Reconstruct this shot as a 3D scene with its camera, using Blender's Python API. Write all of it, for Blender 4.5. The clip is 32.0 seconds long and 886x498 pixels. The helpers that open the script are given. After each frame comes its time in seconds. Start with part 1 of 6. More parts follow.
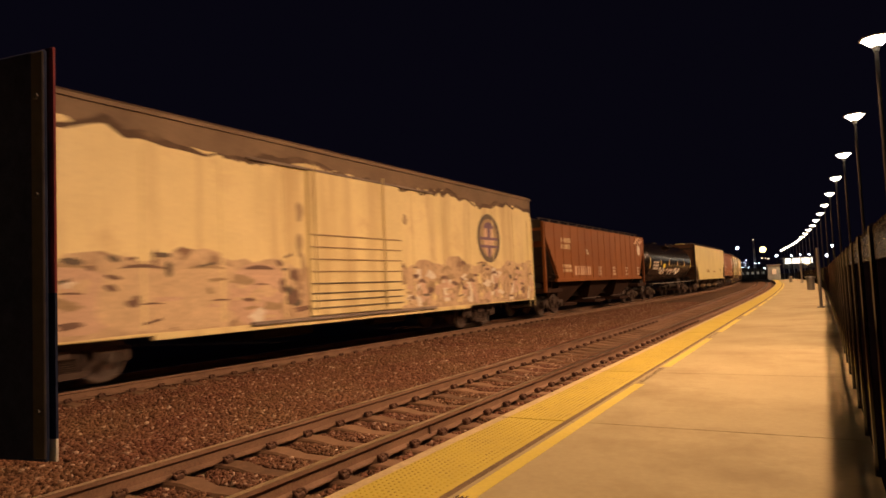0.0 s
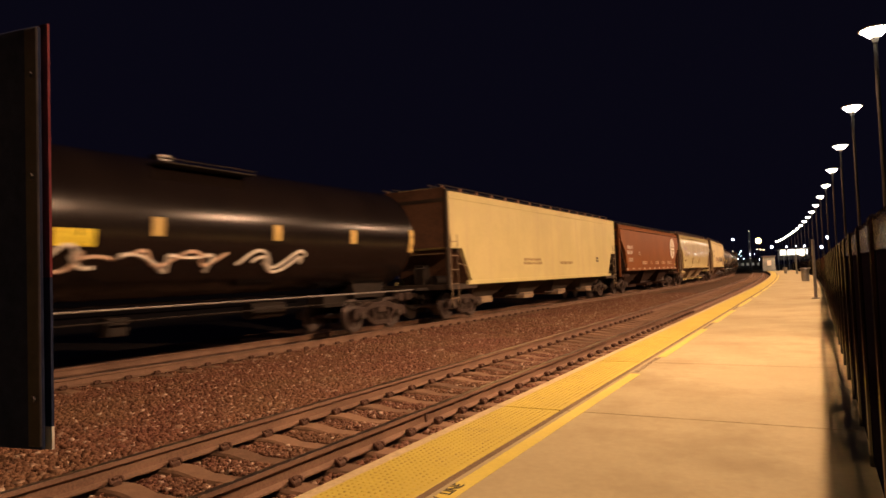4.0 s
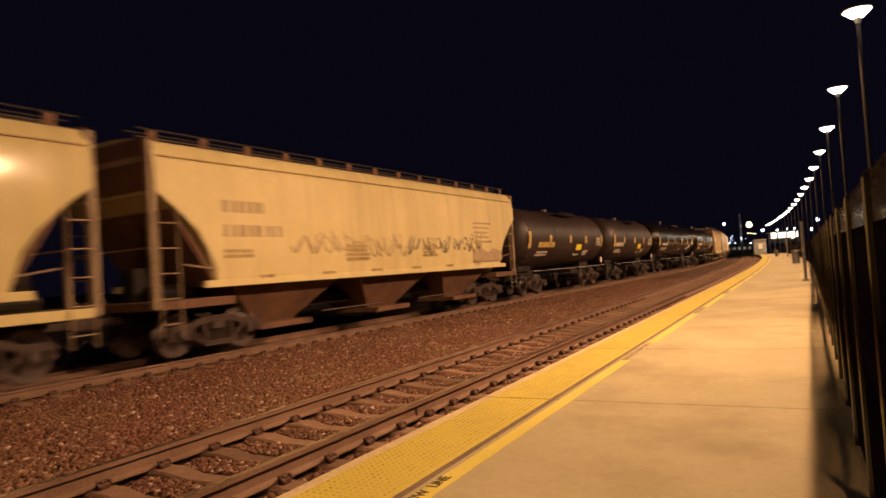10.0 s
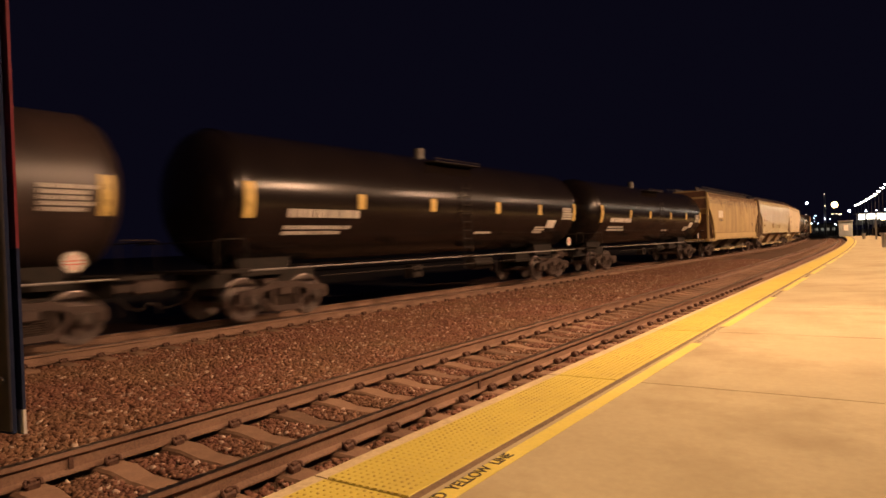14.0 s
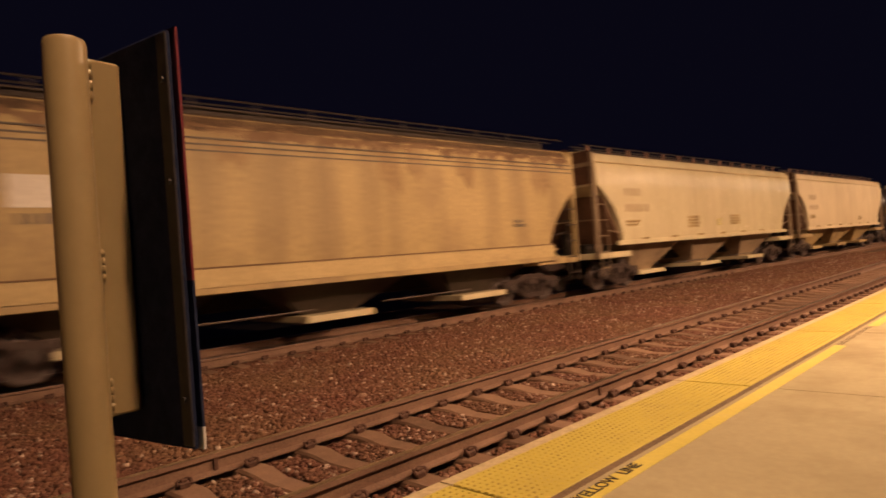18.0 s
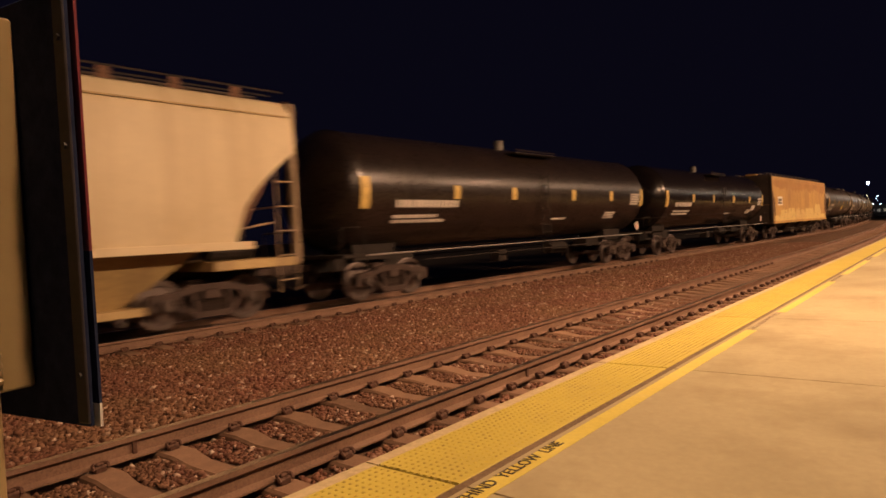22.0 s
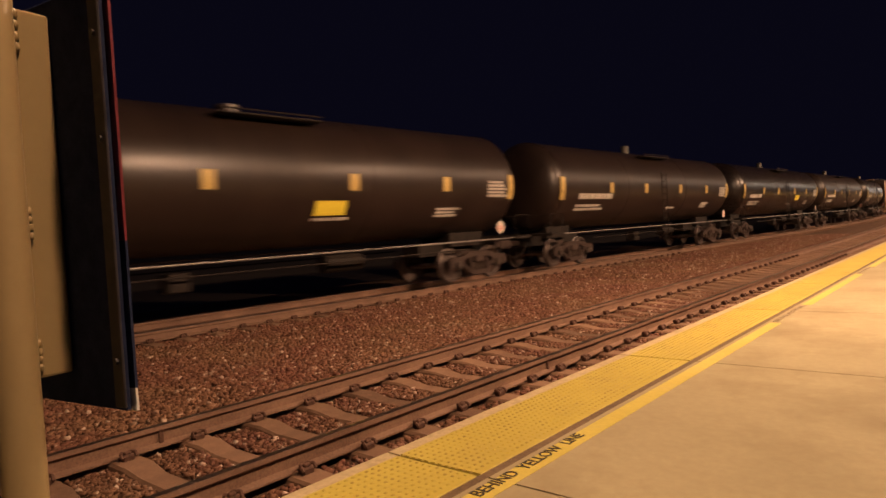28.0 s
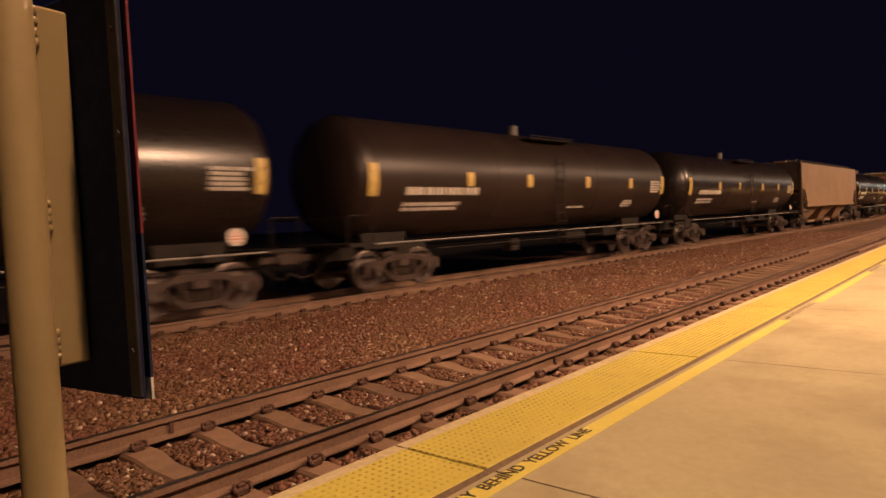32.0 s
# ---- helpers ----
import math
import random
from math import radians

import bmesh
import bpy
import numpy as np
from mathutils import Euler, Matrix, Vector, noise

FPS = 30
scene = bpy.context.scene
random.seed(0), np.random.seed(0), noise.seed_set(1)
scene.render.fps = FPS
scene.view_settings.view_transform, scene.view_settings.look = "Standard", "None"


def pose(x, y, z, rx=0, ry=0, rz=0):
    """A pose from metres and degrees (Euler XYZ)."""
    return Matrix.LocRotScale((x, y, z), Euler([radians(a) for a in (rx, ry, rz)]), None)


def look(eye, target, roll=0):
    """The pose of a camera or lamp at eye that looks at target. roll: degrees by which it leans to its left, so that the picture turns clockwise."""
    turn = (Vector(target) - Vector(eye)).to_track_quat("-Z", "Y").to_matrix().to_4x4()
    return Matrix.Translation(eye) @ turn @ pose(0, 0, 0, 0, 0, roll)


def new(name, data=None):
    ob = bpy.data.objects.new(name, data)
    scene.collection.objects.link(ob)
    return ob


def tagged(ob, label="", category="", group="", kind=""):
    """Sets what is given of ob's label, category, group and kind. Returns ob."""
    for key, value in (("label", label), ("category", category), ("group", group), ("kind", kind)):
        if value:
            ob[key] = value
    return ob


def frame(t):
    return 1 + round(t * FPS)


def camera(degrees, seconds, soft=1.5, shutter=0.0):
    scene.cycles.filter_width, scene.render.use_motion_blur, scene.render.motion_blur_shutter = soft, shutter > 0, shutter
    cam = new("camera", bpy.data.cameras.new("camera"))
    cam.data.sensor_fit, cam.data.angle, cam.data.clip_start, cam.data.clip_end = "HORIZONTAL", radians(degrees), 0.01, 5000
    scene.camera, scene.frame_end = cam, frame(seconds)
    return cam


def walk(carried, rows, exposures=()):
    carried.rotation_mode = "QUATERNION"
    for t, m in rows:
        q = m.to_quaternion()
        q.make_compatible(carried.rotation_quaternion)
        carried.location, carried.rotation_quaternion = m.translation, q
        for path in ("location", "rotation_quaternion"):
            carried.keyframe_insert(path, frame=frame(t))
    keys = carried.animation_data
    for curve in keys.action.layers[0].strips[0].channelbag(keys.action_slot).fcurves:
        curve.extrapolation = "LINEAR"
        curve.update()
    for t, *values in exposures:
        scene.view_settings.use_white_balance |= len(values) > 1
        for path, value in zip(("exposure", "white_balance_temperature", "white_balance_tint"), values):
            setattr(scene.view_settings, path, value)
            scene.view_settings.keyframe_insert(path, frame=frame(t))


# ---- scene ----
# ---- plan: s runs along the track (curving left), u to the right of the near track, z up from the rail top ----
SC, CURVE = 28.25, 0.000631
FAR_TRACK = -7.574
FAR_SLOPE = 0.02093
FAR_BOW = 0.0001763
FAR_Z = 0.064
PLAT = 0.1942
EDGE, GROOVE = 1.861, 2.598
FENCE_U = 5.0
LAMP_U = 6.600
LAMP_S, LAMP_STEP, LAMP_Z = 17.988, 9.672, 7.535
SPEED, SPEED_GAIN = 11.0209, 0.01569
SIGN_AT = (3.921, -1.926, 1.339, 1.848)


def bend(s):
    return max(s - SC, 0) * CURVE


def at(s, u, z=0.0):
    th = bend(s)
    x, y = -(1 - math.cos(th)) / CURVE, min(s, SC) + math.sin(th) / CURVE
    return Vector((x + u * math.cos(th), y + u * math.sin(th), z))


def on(s, u, z=0.0, turn=0.0):
    """A pose on the plan, y along the track."""
    p = at(s, u, z)
    return pose(p.x, p.y, p.z, 0, 0, math.degrees(bend(s)) + turn)


# ---- camera ----
cam = camera(68.44, 32.0, soft=1.6, shutter=0.55)
PATH = [
    (0, 4.734, -2.387, 1.528, 29.39, 3.40, -2.51),
    (0.5, 4.742, -2.392, 1.530, 29.65, 3.42, -2.66),
    (1, 4.731, -2.386, 1.530, 29.19, 3.27, -2.69),
    (1.5, 4.722, -2.381, 1.526, 29.11, 3.00, -2.60),
    (2, 4.727, -2.384, 1.527, 29.47, 2.90, -2.61),
    (2.5, 4.732, -2.383, 1.527, 29.45, 2.69, -2.51),
    (3, 4.727, -2.381, 1.525, 29.15, 2.50, -2.53),
    (3.5, 4.719, -2.376, 1.525, 29.13, 2.44, -2.13),
    (5.5, 4.711, -2.382, 1.526, 29.10, 2.53, -2.66),
    (6, 4.717, -2.393, 1.529, 30.07, 2.55, -2.61),
    (6.5, 4.728, -2.393, 1.527, 30.34, 2.53, -3.09),
    (7, 4.722, -2.390, 1.526, 29.86, 2.07, -2.79),
    (7.5, 4.725, -2.386, 1.527, 29.39, 2.15, -2.84),
    (8, 4.718, -2.389, 1.528, 29.11, 2.13, -2.49),
    (8.5, 4.718, -2.384, 1.523, 28.79, 1.79, -2.06),
    (9, 4.707, -2.365, 1.511, 28.54, 1.44, -1.63),
    (9.5, 4.740, -2.330, 1.499, 27.39, 2.05, -2.33),
    (10, 4.771, -2.309, 1.514, 28.51, 1.80, -3.88),
    (10.5, 4.780, -2.308, 1.508, 30.00, 0.95, -4.00),
    (11, 4.709, -2.250, 1.508, 27.39, 1.04, -1.97),
    (11.5, 4.644, -2.211, 1.536, 29.74, 2.08, -3.83),
    (12, 4.678, -2.207, 1.547, 30.59, 1.45, -1.45),
    (12.5, 4.737, -2.231, 1.530, 31.91, 0.44, -1.20),
    (13, 4.775, -2.233, 1.527, 33.64, -0.07, -3.40),
    (13.5, 4.728, -2.227, 1.523, 34.42, -0.52, -2.88),
    (14, 4.711, -2.249, 1.528, 34.34, -0.34, -2.22),
    (14.5, 4.710, -2.277, 1.526, 34.59, 0.29, -2.06),
    (16.5, 4.751, -2.326, 1.550, 37.53, 0.92, -5.53),
    (17, 4.711, -2.326, 1.541, 44.64, 0.29, -5.46),
    (17.5, 4.701, -2.304, 1.544, 46.20, 0.71, -5.57),
    (18, 4.688, -2.279, 1.549, 43.91, 0.61, -4.32),
    (18.5, 4.711, -2.281, 1.546, 40.51, 0.33, -3.93),
    (19, 4.713, -2.302, 1.552, 39.91, 0.35, -3.53),
    (19.5, 4.722, -2.312, 1.555, 39.64, 0.78, -3.00),
    (20, 4.730, -2.302, 1.552, 39.23, 0.77, -3.21),
    (20.5, 4.732, -2.275, 1.549, 38.58, -0.54, -3.07),
    (21, 4.730, -2.260, 1.542, 38.46, -1.59, -4.02),
    (21.5, 4.725, -2.259, 1.542, 38.37, -1.72, -3.71),
    (22, 4.708, -2.260, 1.539, 38.34, -1.25, -3.09),
    (22.5, 4.731, -2.281, 1.545, 38.43, -0.49, -2.78),
    (23, 4.733, -2.285, 1.546, 38.64, -0.10, -2.73),
    (23.5, 4.727, -2.289, 1.545, 39.75, -0.22, -2.47),
    (24, 4.720, -2.291, 1.542, 40.16, -0.45, -2.47),
    (24.5, 4.721, -2.291, 1.541, 39.76, -0.43, -2.70),
    (25, 4.718, -2.277, 1.538, 39.53, -0.83, -3.09),
    (25.5, 4.719, -2.282, 1.538, 39.06, -0.93, -3.09),
    (27.5, 4.707, -2.279, 1.536, 40.23, -1.54, -3.19),
    (28, 4.710, -2.273, 1.535, 40.11, -1.78, -3.26),
    (28.5, 4.713, -2.275, 1.537, 40.29, -1.93, -3.25),
    (29, 4.708, -2.277, 1.535, 40.37, -2.07, -3.17),
    (29.5, 4.700, -2.278, 1.534, 40.56, -2.02, -3.21),
    (30, 4.695, -2.279, 1.535, 40.46, -1.98, -3.31),
    (30.5, 4.695, -2.279, 1.532, 40.56, -2.13, -3.23),
    (31, 4.703, -2.280, 1.534, 40.39, -2.08, -3.32),
    (31.5, 4.725, -2.278, 1.537, 40.61, -2.06, -3.20),
    (32, 4.717, -2.283, 1.535, 40.88, -2.20, -2.90),
]
EXPOSURE = [(0, -0.06, 6500, 10), (1, -0.04, 6500, 10), (2, 0.27, 6100, 10), (3, 0.36, 5950, 10), (5.5, 0.12, 6400, 10), (6, 0.12, 6400, 10), (7, 0.25, 6080, 10), (8, 0.35, 5880, 10), (9.6, 0.22, 6440, 10), (11, 0.26, 6340, 10), (12.5, 0.38, 6040, 10), (14.5, 0.36, 6040, 10), (17, 0.26, 6200, 10), (18, 0.28, 6000, 10), (19, 0.32, 5700, 10), (20, 0.16, 5910, 10), (21, 0.17, 6040, 10), (22, 0.26, 6080, 10), (23, 0.34, 6080, 10), (25, 0.28, 5980, 10), (28, 0.3, 5850, 10), (31, 0.34, 5850, 10), (32, 0.34, 5850, 10)]
walk(cam, [(t, pose(x, y, z, 90 + pitch, 0, yaw) @ pose(0, 0, 0, 0, 0, roll)) for t, x, y, z, yaw, pitch, roll in PATH], EXPOSURE)

# ---- world and light ----
world = bpy.data.worlds.new("night_sky")
world.use_nodes = True
scene.world = world
wn = world.node_tree
wn.nodes["Background"].inputs[0].default_value = (0.0022, 0.0018, 0.0046, 1)
wn.nodes["Background"].inputs[1].default_value = 1.0
scene.view_settings.exposure = 0.0
WARM = (1.0, 0.542, 0.282)
POWER = {-2: 2000, -1: 5700, 0: 4300, 1: 4200}
for k in range(-2, 14):
    data = bpy.data.lights.new("platform_light", "SPOT")
    data.energy, data.color, data.shadow_soft_size = POWER.get(k, 4000), WARM, 0.14
    data.spot_size, data.spot_blend = radians(139), 1.0
    ob = new("platform_light", data)
    p = at(LAMP_S + k * LAMP_STEP, LAMP_U - 0.55, LAMP_Z - 0.16)
    ob.matrix_world = look(p, at(LAMP_S + k * LAMP_STEP, LAMP_U - 6.4, 0))


# ---- materials ----
def nodes(name):
    m = bpy.data.materials.new(name)
    m.use_nodes = True
    t = m.node_tree
    return m, t, t.nodes["Principled BSDF"]


def noise_tex(t, scale, detail=4.0, rough=0.6, coord=None, stretch=None):
    n = t.nodes.new("ShaderNodeTexNoise")
    n.inputs["Scale"].default_value, n.inputs["Detail"].default_value, n.inputs["Roughness"].default_value = scale, detail, rough
    src = coord or t.nodes.new("ShaderNodeTexCoord").outputs["Object"]
    if stretch:
        mp = t.nodes.new("ShaderNodeMapping")
        mp.inputs["Scale"].default_value = stretch
        t.links.new(src, mp.inputs["Vector"])
        src = mp.outputs["Vector"]
    t.links.new(src, n.inputs["Vector"])
    return n.outputs["Fac"]


def ramp(t, fac, a, b, lo=0.35, hi=0.65):
    r = t.nodes.new("ShaderNodeValToRGB")
    r.color_ramp.elements[0].position, r.color_ramp.elements[0].color = lo, (*a, 1)
    r.color_ramp.elements[1].position, r.color_ramp.elements[1].color = hi, (*b, 1)
    t.links.new(fac, r.inputs[0])
    return r.outputs[0]


def mixed(t, fac, a, b, how="MIX"):
    n = t.nodes.new("ShaderNodeMix")
    n.data_type, n.blend_type = "RGBA", how
    for sock, v in ((0, fac), (6, a), (7, b)):
        if isinstance(v, (int, float)):
            n.inputs[sock].default_value = v
        elif isinstance(v, tuple):
            n.inputs[sock].default_value = (*v, 1)
        else:
            t.links.new(v, n.inputs[sock])
    return n.outputs[2]


def bumped(t, b, fac, strength=0.3, dist=0.01):
    n = t.nodes.new("ShaderNodeBump")
    n.inputs["Strength"].default_value, n.inputs["Distance"].default_value = strength, dist
    t.links.new(fac, n.inputs["Height"])
    t.links.new(n.outputs[0], b.inputs["Normal"])


def surface(name, a, b, rough=0.7, metal=0.0, big=0.6, fine=14.0, bump=0.25, dist=0.006, dirt=None, streak=None, spec=0.5, by_object=False, island=False, grain_mix=0.35):
    """A surface with broad stains from a to b, a fine grain, dirt patches and vertical streaks."""
    m, t, p = nodes(name)
    col = ramp(t, noise_tex(t, big, 5), a, b)
    grain = noise_tex(t, fine, 6, 0.7)
    col = mixed(t, grain_mix, col, ramp(t, grain, tuple(v * 0.55 for v in a), tuple(min(1, v * 1.35) for v in b)))
    if dirt:
        col = mixed(t, ramp(t, noise_tex(t, dirt[1], 7, 0.7), (0, 0, 0), (1, 1, 1), dirt[2], dirt[3]), col, dirt[0])
    if streak:
        st = noise_tex(t, 1.0, 4, 0.6, stretch=streak[1])
        col = mixed(t, ramp(t, st, (0, 0, 0), (streak[2],) * 3, 0.5, 0.72), col, streak[0])
    if by_object or island:
        src = t.nodes.new("ShaderNodeObjectInfo").outputs["Random"] if by_object else t.nodes.new("ShaderNodeNewGeometry").outputs["Random Per Island"]
        col = mixed(t, 0.7 if island else 0.3, col, ramp(t, src, tuple(v * 0.3 for v in a), tuple(min(1, v * (2.3 if island else 1.7)) for v in b), 0.0, 1.0))
    t.links.new(col, p.inputs["Base Color"])
    p.inputs["Metallic"].default_value = metal
    r = t.nodes.new("ShaderNodeMapRange")
    r.inputs["To Min"].default_value, r.inputs["To Max"].default_value = max(0.03, rough - 0.12), min(1, rough + 0.12)
    t.links.new(grain, r.inputs["Value"])
    t.links.new(r.outputs[0], p.inputs["Roughness"])
    p.inputs["Specular IOR Level"].default_value = spec
    if bump:
        bumped(t, p, grain, bump, dist)
    return m


def glow(name, colour, strength):
    m, t, p = nodes(name)
    p.inputs["Base Color"].default_value = (*colour, 1)
    p.inputs["Emission Color"].default_value = (*colour, 1)
    p.inputs["Emission Strength"].default_value = strength
    return m


def stone_surface(name="ballast_stone", dusty=0.5, tone=0.92):
    """Broken stone: mostly dark brown and grey pieces, a few pale ones, dusted in reddish and ochre patches."""
    m, t, p = nodes(name)
    r = t.nodes.new("ShaderNodeValToRGB")
    t.links.new(t.nodes.new("ShaderNodeNewGeometry").outputs["Random Per Island"], r.inputs[0])
    stops = ((0.0, (0.040, 0.022, 0.019)), (0.35, (0.10, 0.054, 0.038)), (0.6, (0.15, 0.088, 0.058)), (0.82, (0.21, 0.128, 0.080)), (0.92, (0.25, 0.16, 0.11)), (1.0, (0.85, 0.74, 0.61)))
    e = r.color_ramp.elements
    e[0].color, e[1].color = (*stops[0][1], 1), (*stops[-1][1], 1)
    for pos, c in stops[1:-1]:
        e.new(pos).color = (*c, 1)
    dust = ramp(t, noise_tex(t, 0.55, 5), (0.225, 0.076, 0.048), (0.27, 0.150, 0.072))
    col = mixed(t, dusty, r.outputs[0], dust)
    col = mixed(t, 1.0, col, (tone, tone, tone), "MULTIPLY")
    grain = noise_tex(t, 70, 5, 0.7)
    col = mixed(t, 0.6, col, ramp(t, grain, (0.5, 0.5, 0.5), (1.3, 1.3, 1.3)), "MULTIPLY")
    t.links.new(col, p.inputs["Base Color"])
    p.inputs["Roughness"].default_value = 0.85
    p.inputs["Specular IOR Level"].default_value = 0.3
    bumped(t, p, grain, 0.4, 0.004)
    return m


M = {}
M["ballast"] = surface("ballast", (0.077, 0.0435, 0.0285), (0.131, 0.078, 0.047), 0.95, big=0.8, fine=55, bump=0.9, dist=0.03, spec=0.2)
M["stone"] = stone_surface()
M["track_stone"] = stone_surface("oily_track_stone", 0.4, 0.9)
M["soil"] = surface("dry_soil", (0.05, 0.04, 0.03), (0.10, 0.08, 0.06), 0.95, big=0.2, fine=8, bump=0.5, dist=0.02)
M["tie"] = surface("concrete_tie", (0.155, 0.092, 0.058), (0.235, 0.150, 0.098), 0.88, big=2.5, fine=45, bump=0.4, dist=0.004, by_object=True, spec=0.25, dirt=((0.09, 0.055, 0.04), 3.0, 0.45, 0.8))
M["rail"] = surface("rusty_rail_steel", (0.13, 0.075, 0.05), (0.24, 0.15, 0.10), 0.7, metal=0.1, big=1.5, fine=50, bump=0.3, dist=0.002)
M["rail_top"] = surface("worn_rail_head", (0.42, 0.36, 0.32), (0.54, 0.48, 0.43), 0.30, metal=1.0, big=1, fine=60, bump=0.0)
M["clip"] = surface("rusty_clip", (0.06, 0.03, 0.02), (0.14, 0.075, 0.05), 0.75, metal=0.3, big=8, fine=60)
M["concrete"] = surface("platform_concrete", (0.345, 0.30, 0.172), (0.435, 0.385, 0.225), 0.80, big=0.5, fine=16, bump=0.10, dist=0.002, grain_mix=0.10, dirt=((0.27, 0.222, 0.122), 0.55, 0.48, 0.72), spec=0.3)
M["curb"] = surface("pale_platform_border", (0.46, 0.38, 0.21), (0.56, 0.47, 0.27), 0.8, big=1.5, fine=20, dirt=((0.34, 0.27, 0.15), 3, 0.5, 0.8))
M["tactile"] = surface("yellow_tactile_paving", (0.47, 0.39, 0.058), (0.56, 0.47, 0.078), 0.6, big=0.8, fine=30, bump=0.2, dist=0.002, grain_mix=0.15, dirt=((0.43, 0.345, 0.085), 2.5, 0.5, 0.85))
M["dome"] = surface("worn_tactile_domes", (0.45, 0.37, 0.06), (0.55, 0.46, 0.08), 0.7, big=3, fine=30, dirt=((0.27, 0.20, 0.05), 7, 0.48, 0.66))
M["joint"] = surface("dark_joint", (0.03, 0.022, 0.015), (0.07, 0.05, 0.035), 0.9, big=4, fine=40)
M["stripe"] = surface("yellow_line_paint", (0.57, 0.485, 0.085), (0.66, 0.57, 0.115), 0.6, big=1.5, fine=25, grain_mix=0.15, dirt=((0.55, 0.47, 0.22), 4, 0.55, 0.85))
M["groove"] = surface("dusty_brown_groove", (0.11, 0.075, 0.04), (0.19, 0.13, 0.07), 0.9, big=3, fine=40)
M["lettering"] = surface("black_lettering_paint", (0.02, 0.016, 0.012), (0.05, 0.04, 0.03), 0.7, big=6, fine=30)
M["worn_lettering"] = surface("worn_black_lettering_paint", (0.38, 0.325, 0.21), (0.47, 0.40, 0.265), 0.8, big=6, fine=30)
M["fence"] = surface("black_coated_steel", (0.0058, 0.0044, 0.0085), (0.0105, 0.0080, 0.0150), 0.9, big=1.5, fine=30, bump=0.1, dist=0.002, spec=0.0)
M["fence_strip"] = surface("dark_glossy_ribbed_strip", (0.007, 0.006, 0.0095), (0.014, 0.011, 0.016), 0.24, big=1.5, fine=30, bump=0.03, dist=0.001, spec=0.22)
M["fence_gloss"] = surface("dark_coated_steel_post", (0.004, 0.0034, 0.0060), (0.008, 0.0065, 0.0105), 0.16, big=1.5, fine=30, bump=0.02, dist=0.001, spec=0.4)
# Dirt and the shade of the recessed red bays, both in the colour.
M["bay_dirt_shade"] = surface("dirty_shaded_red_paint", (0.020, 0.009, 0.006), (0.040, 0.018, 0.011), 0.85, big=1.0, fine=14, bump=0.2, dist=0.004, spec=0.2)
M["tan_paint"] = surface("tan_painted_steel", (0.285, 0.22, 0.105), (0.345, 0.268, 0.13), 0.33, big=2, fine=35, bump=0.02, dist=0.001, grain_mix=0.08, dirt=((0.40, 0.29, 0.14), 3, 0.6, 0.9))
M["sign_back"] = surface("dark_sign_back", (0.022, 0.030, 0.066), (0.032, 0.042, 0.088), 0.7, big=2, fine=40, bump=0.1, dist=0.001, spec=0.0)
M["sign_trim"] = surface("grey_sign_edge_trim", (0.035, 0.032, 0.034), (0.06, 0.055, 0.055), 0.55, big=3, fine=40, bump=0.15, dist=0.001, spec=0.3)
M["bay_tan"] = surface("dusty_tan_bay_paint", (0.24, 0.175, 0.11), (0.36, 0.275, 0.175), 0.6, big=0.8, fine=10, bump=0.06, dist=0.003, dirt=((0.12, 0.08, 0.052), 1.4, 0.5, 0.8))
# Grime, with the shade of ends, roof troughs and bays in its colour.
M["grime_shade"] = surface("grimy_shaded_plate", (0.022, 0.016, 0.012), (0.06, 0.042, 0.03), 0.7, big=1.5, fine=20, bump=0.2, dist=0.003)
# Brown of weakly lit ends, bays and slots: their shade is in the colour.
M["end_brown"] = surface("shaded_brown_paint", (0.105, 0.050, 0.026), (0.17, 0.088, 0.048), 0.75, big=1.2, fine=16, bump=0.1, dist=0.003, dirt=((0.05, 0.028, 0.018), 1.5, 0.5, 0.75))
M["sign_red"] = surface("red_sign_edge", (0.13, 0.016, 0.028), (0.20, 0.03, 0.042), 0.5, big=3, fine=30)
M["white_paint"] = surface("white_paint", (0.70, 0.68, 0.64), (0.82, 0.80, 0.76), 0.5, big=2, fine=25)
M["galv"] = surface("galvanised_steel", (0.30, 0.29, 0.28), (0.42, 0.41, 0.40), 0.45, metal=0.7, big=2, fine=25)
M["lamp_glow"] = glow("lamp_glow", (1.0, 0.82, 0.58), 30)
M["far_glow"] = glow("warm_far_glow", (1.0, 0.72, 0.40), 7)
M["far_white"] = glow("white_far_glow", (0.75, 0.86, 1.0), 14)
M["hall_glow"] = glow("lit_canopy_glow", (1.0, 0.90, 0.72), 2.6)
M["building"] = surface("dim_building_wall", (0.09, 0.08, 0.07), (0.14, 0.12, 0.105), 0.8, big=0.5, fine=8)
M["under"] = surface("black_underframe", (0.008, 0.0065, 0.0055), (0.026, 0.019, 0.015), 0.7, metal=0.1, big=3, fine=30, bump=0.3, spec=0.3)
M["truck"] = surface("rusty_cast_steel", (0.030, 0.021, 0.018), (0.085, 0.061, 0.052), 0.46, metal=0.2, big=3, fine=35, bump=0.3, spec=0.3)
M["spring"] = surface("dusty_spring_steel", (0.05, 0.036, 0.03), (0.10, 0.075, 0.062), 0.5, metal=0.3, big=6, fine=40)
M["bearing"] = surface("greasy_bearing_cap", (0.07, 0.055, 0.05), (0.14, 0.115, 0.10), 0.4, metal=0.4, big=6, fine=40)
M["wheel"] = surface("worn_wheel_steel", (0.12, 0.098, 0.09), (0.24, 0.20, 0.185), 0.36, metal=0.7, big=4, fine=30)
M["tank_black"] = surface("black_tank_paint", (0.0060, 0.0042, 0.0038), (0.0135, 0.0094, 0.0082), 0.225, big=0.5, fine=18, bump=0.04, dist=0.002, streak=((0.019, 0.013, 0.0105), (0.2, 1.2, 0.15), 0.4), spec=0.5)
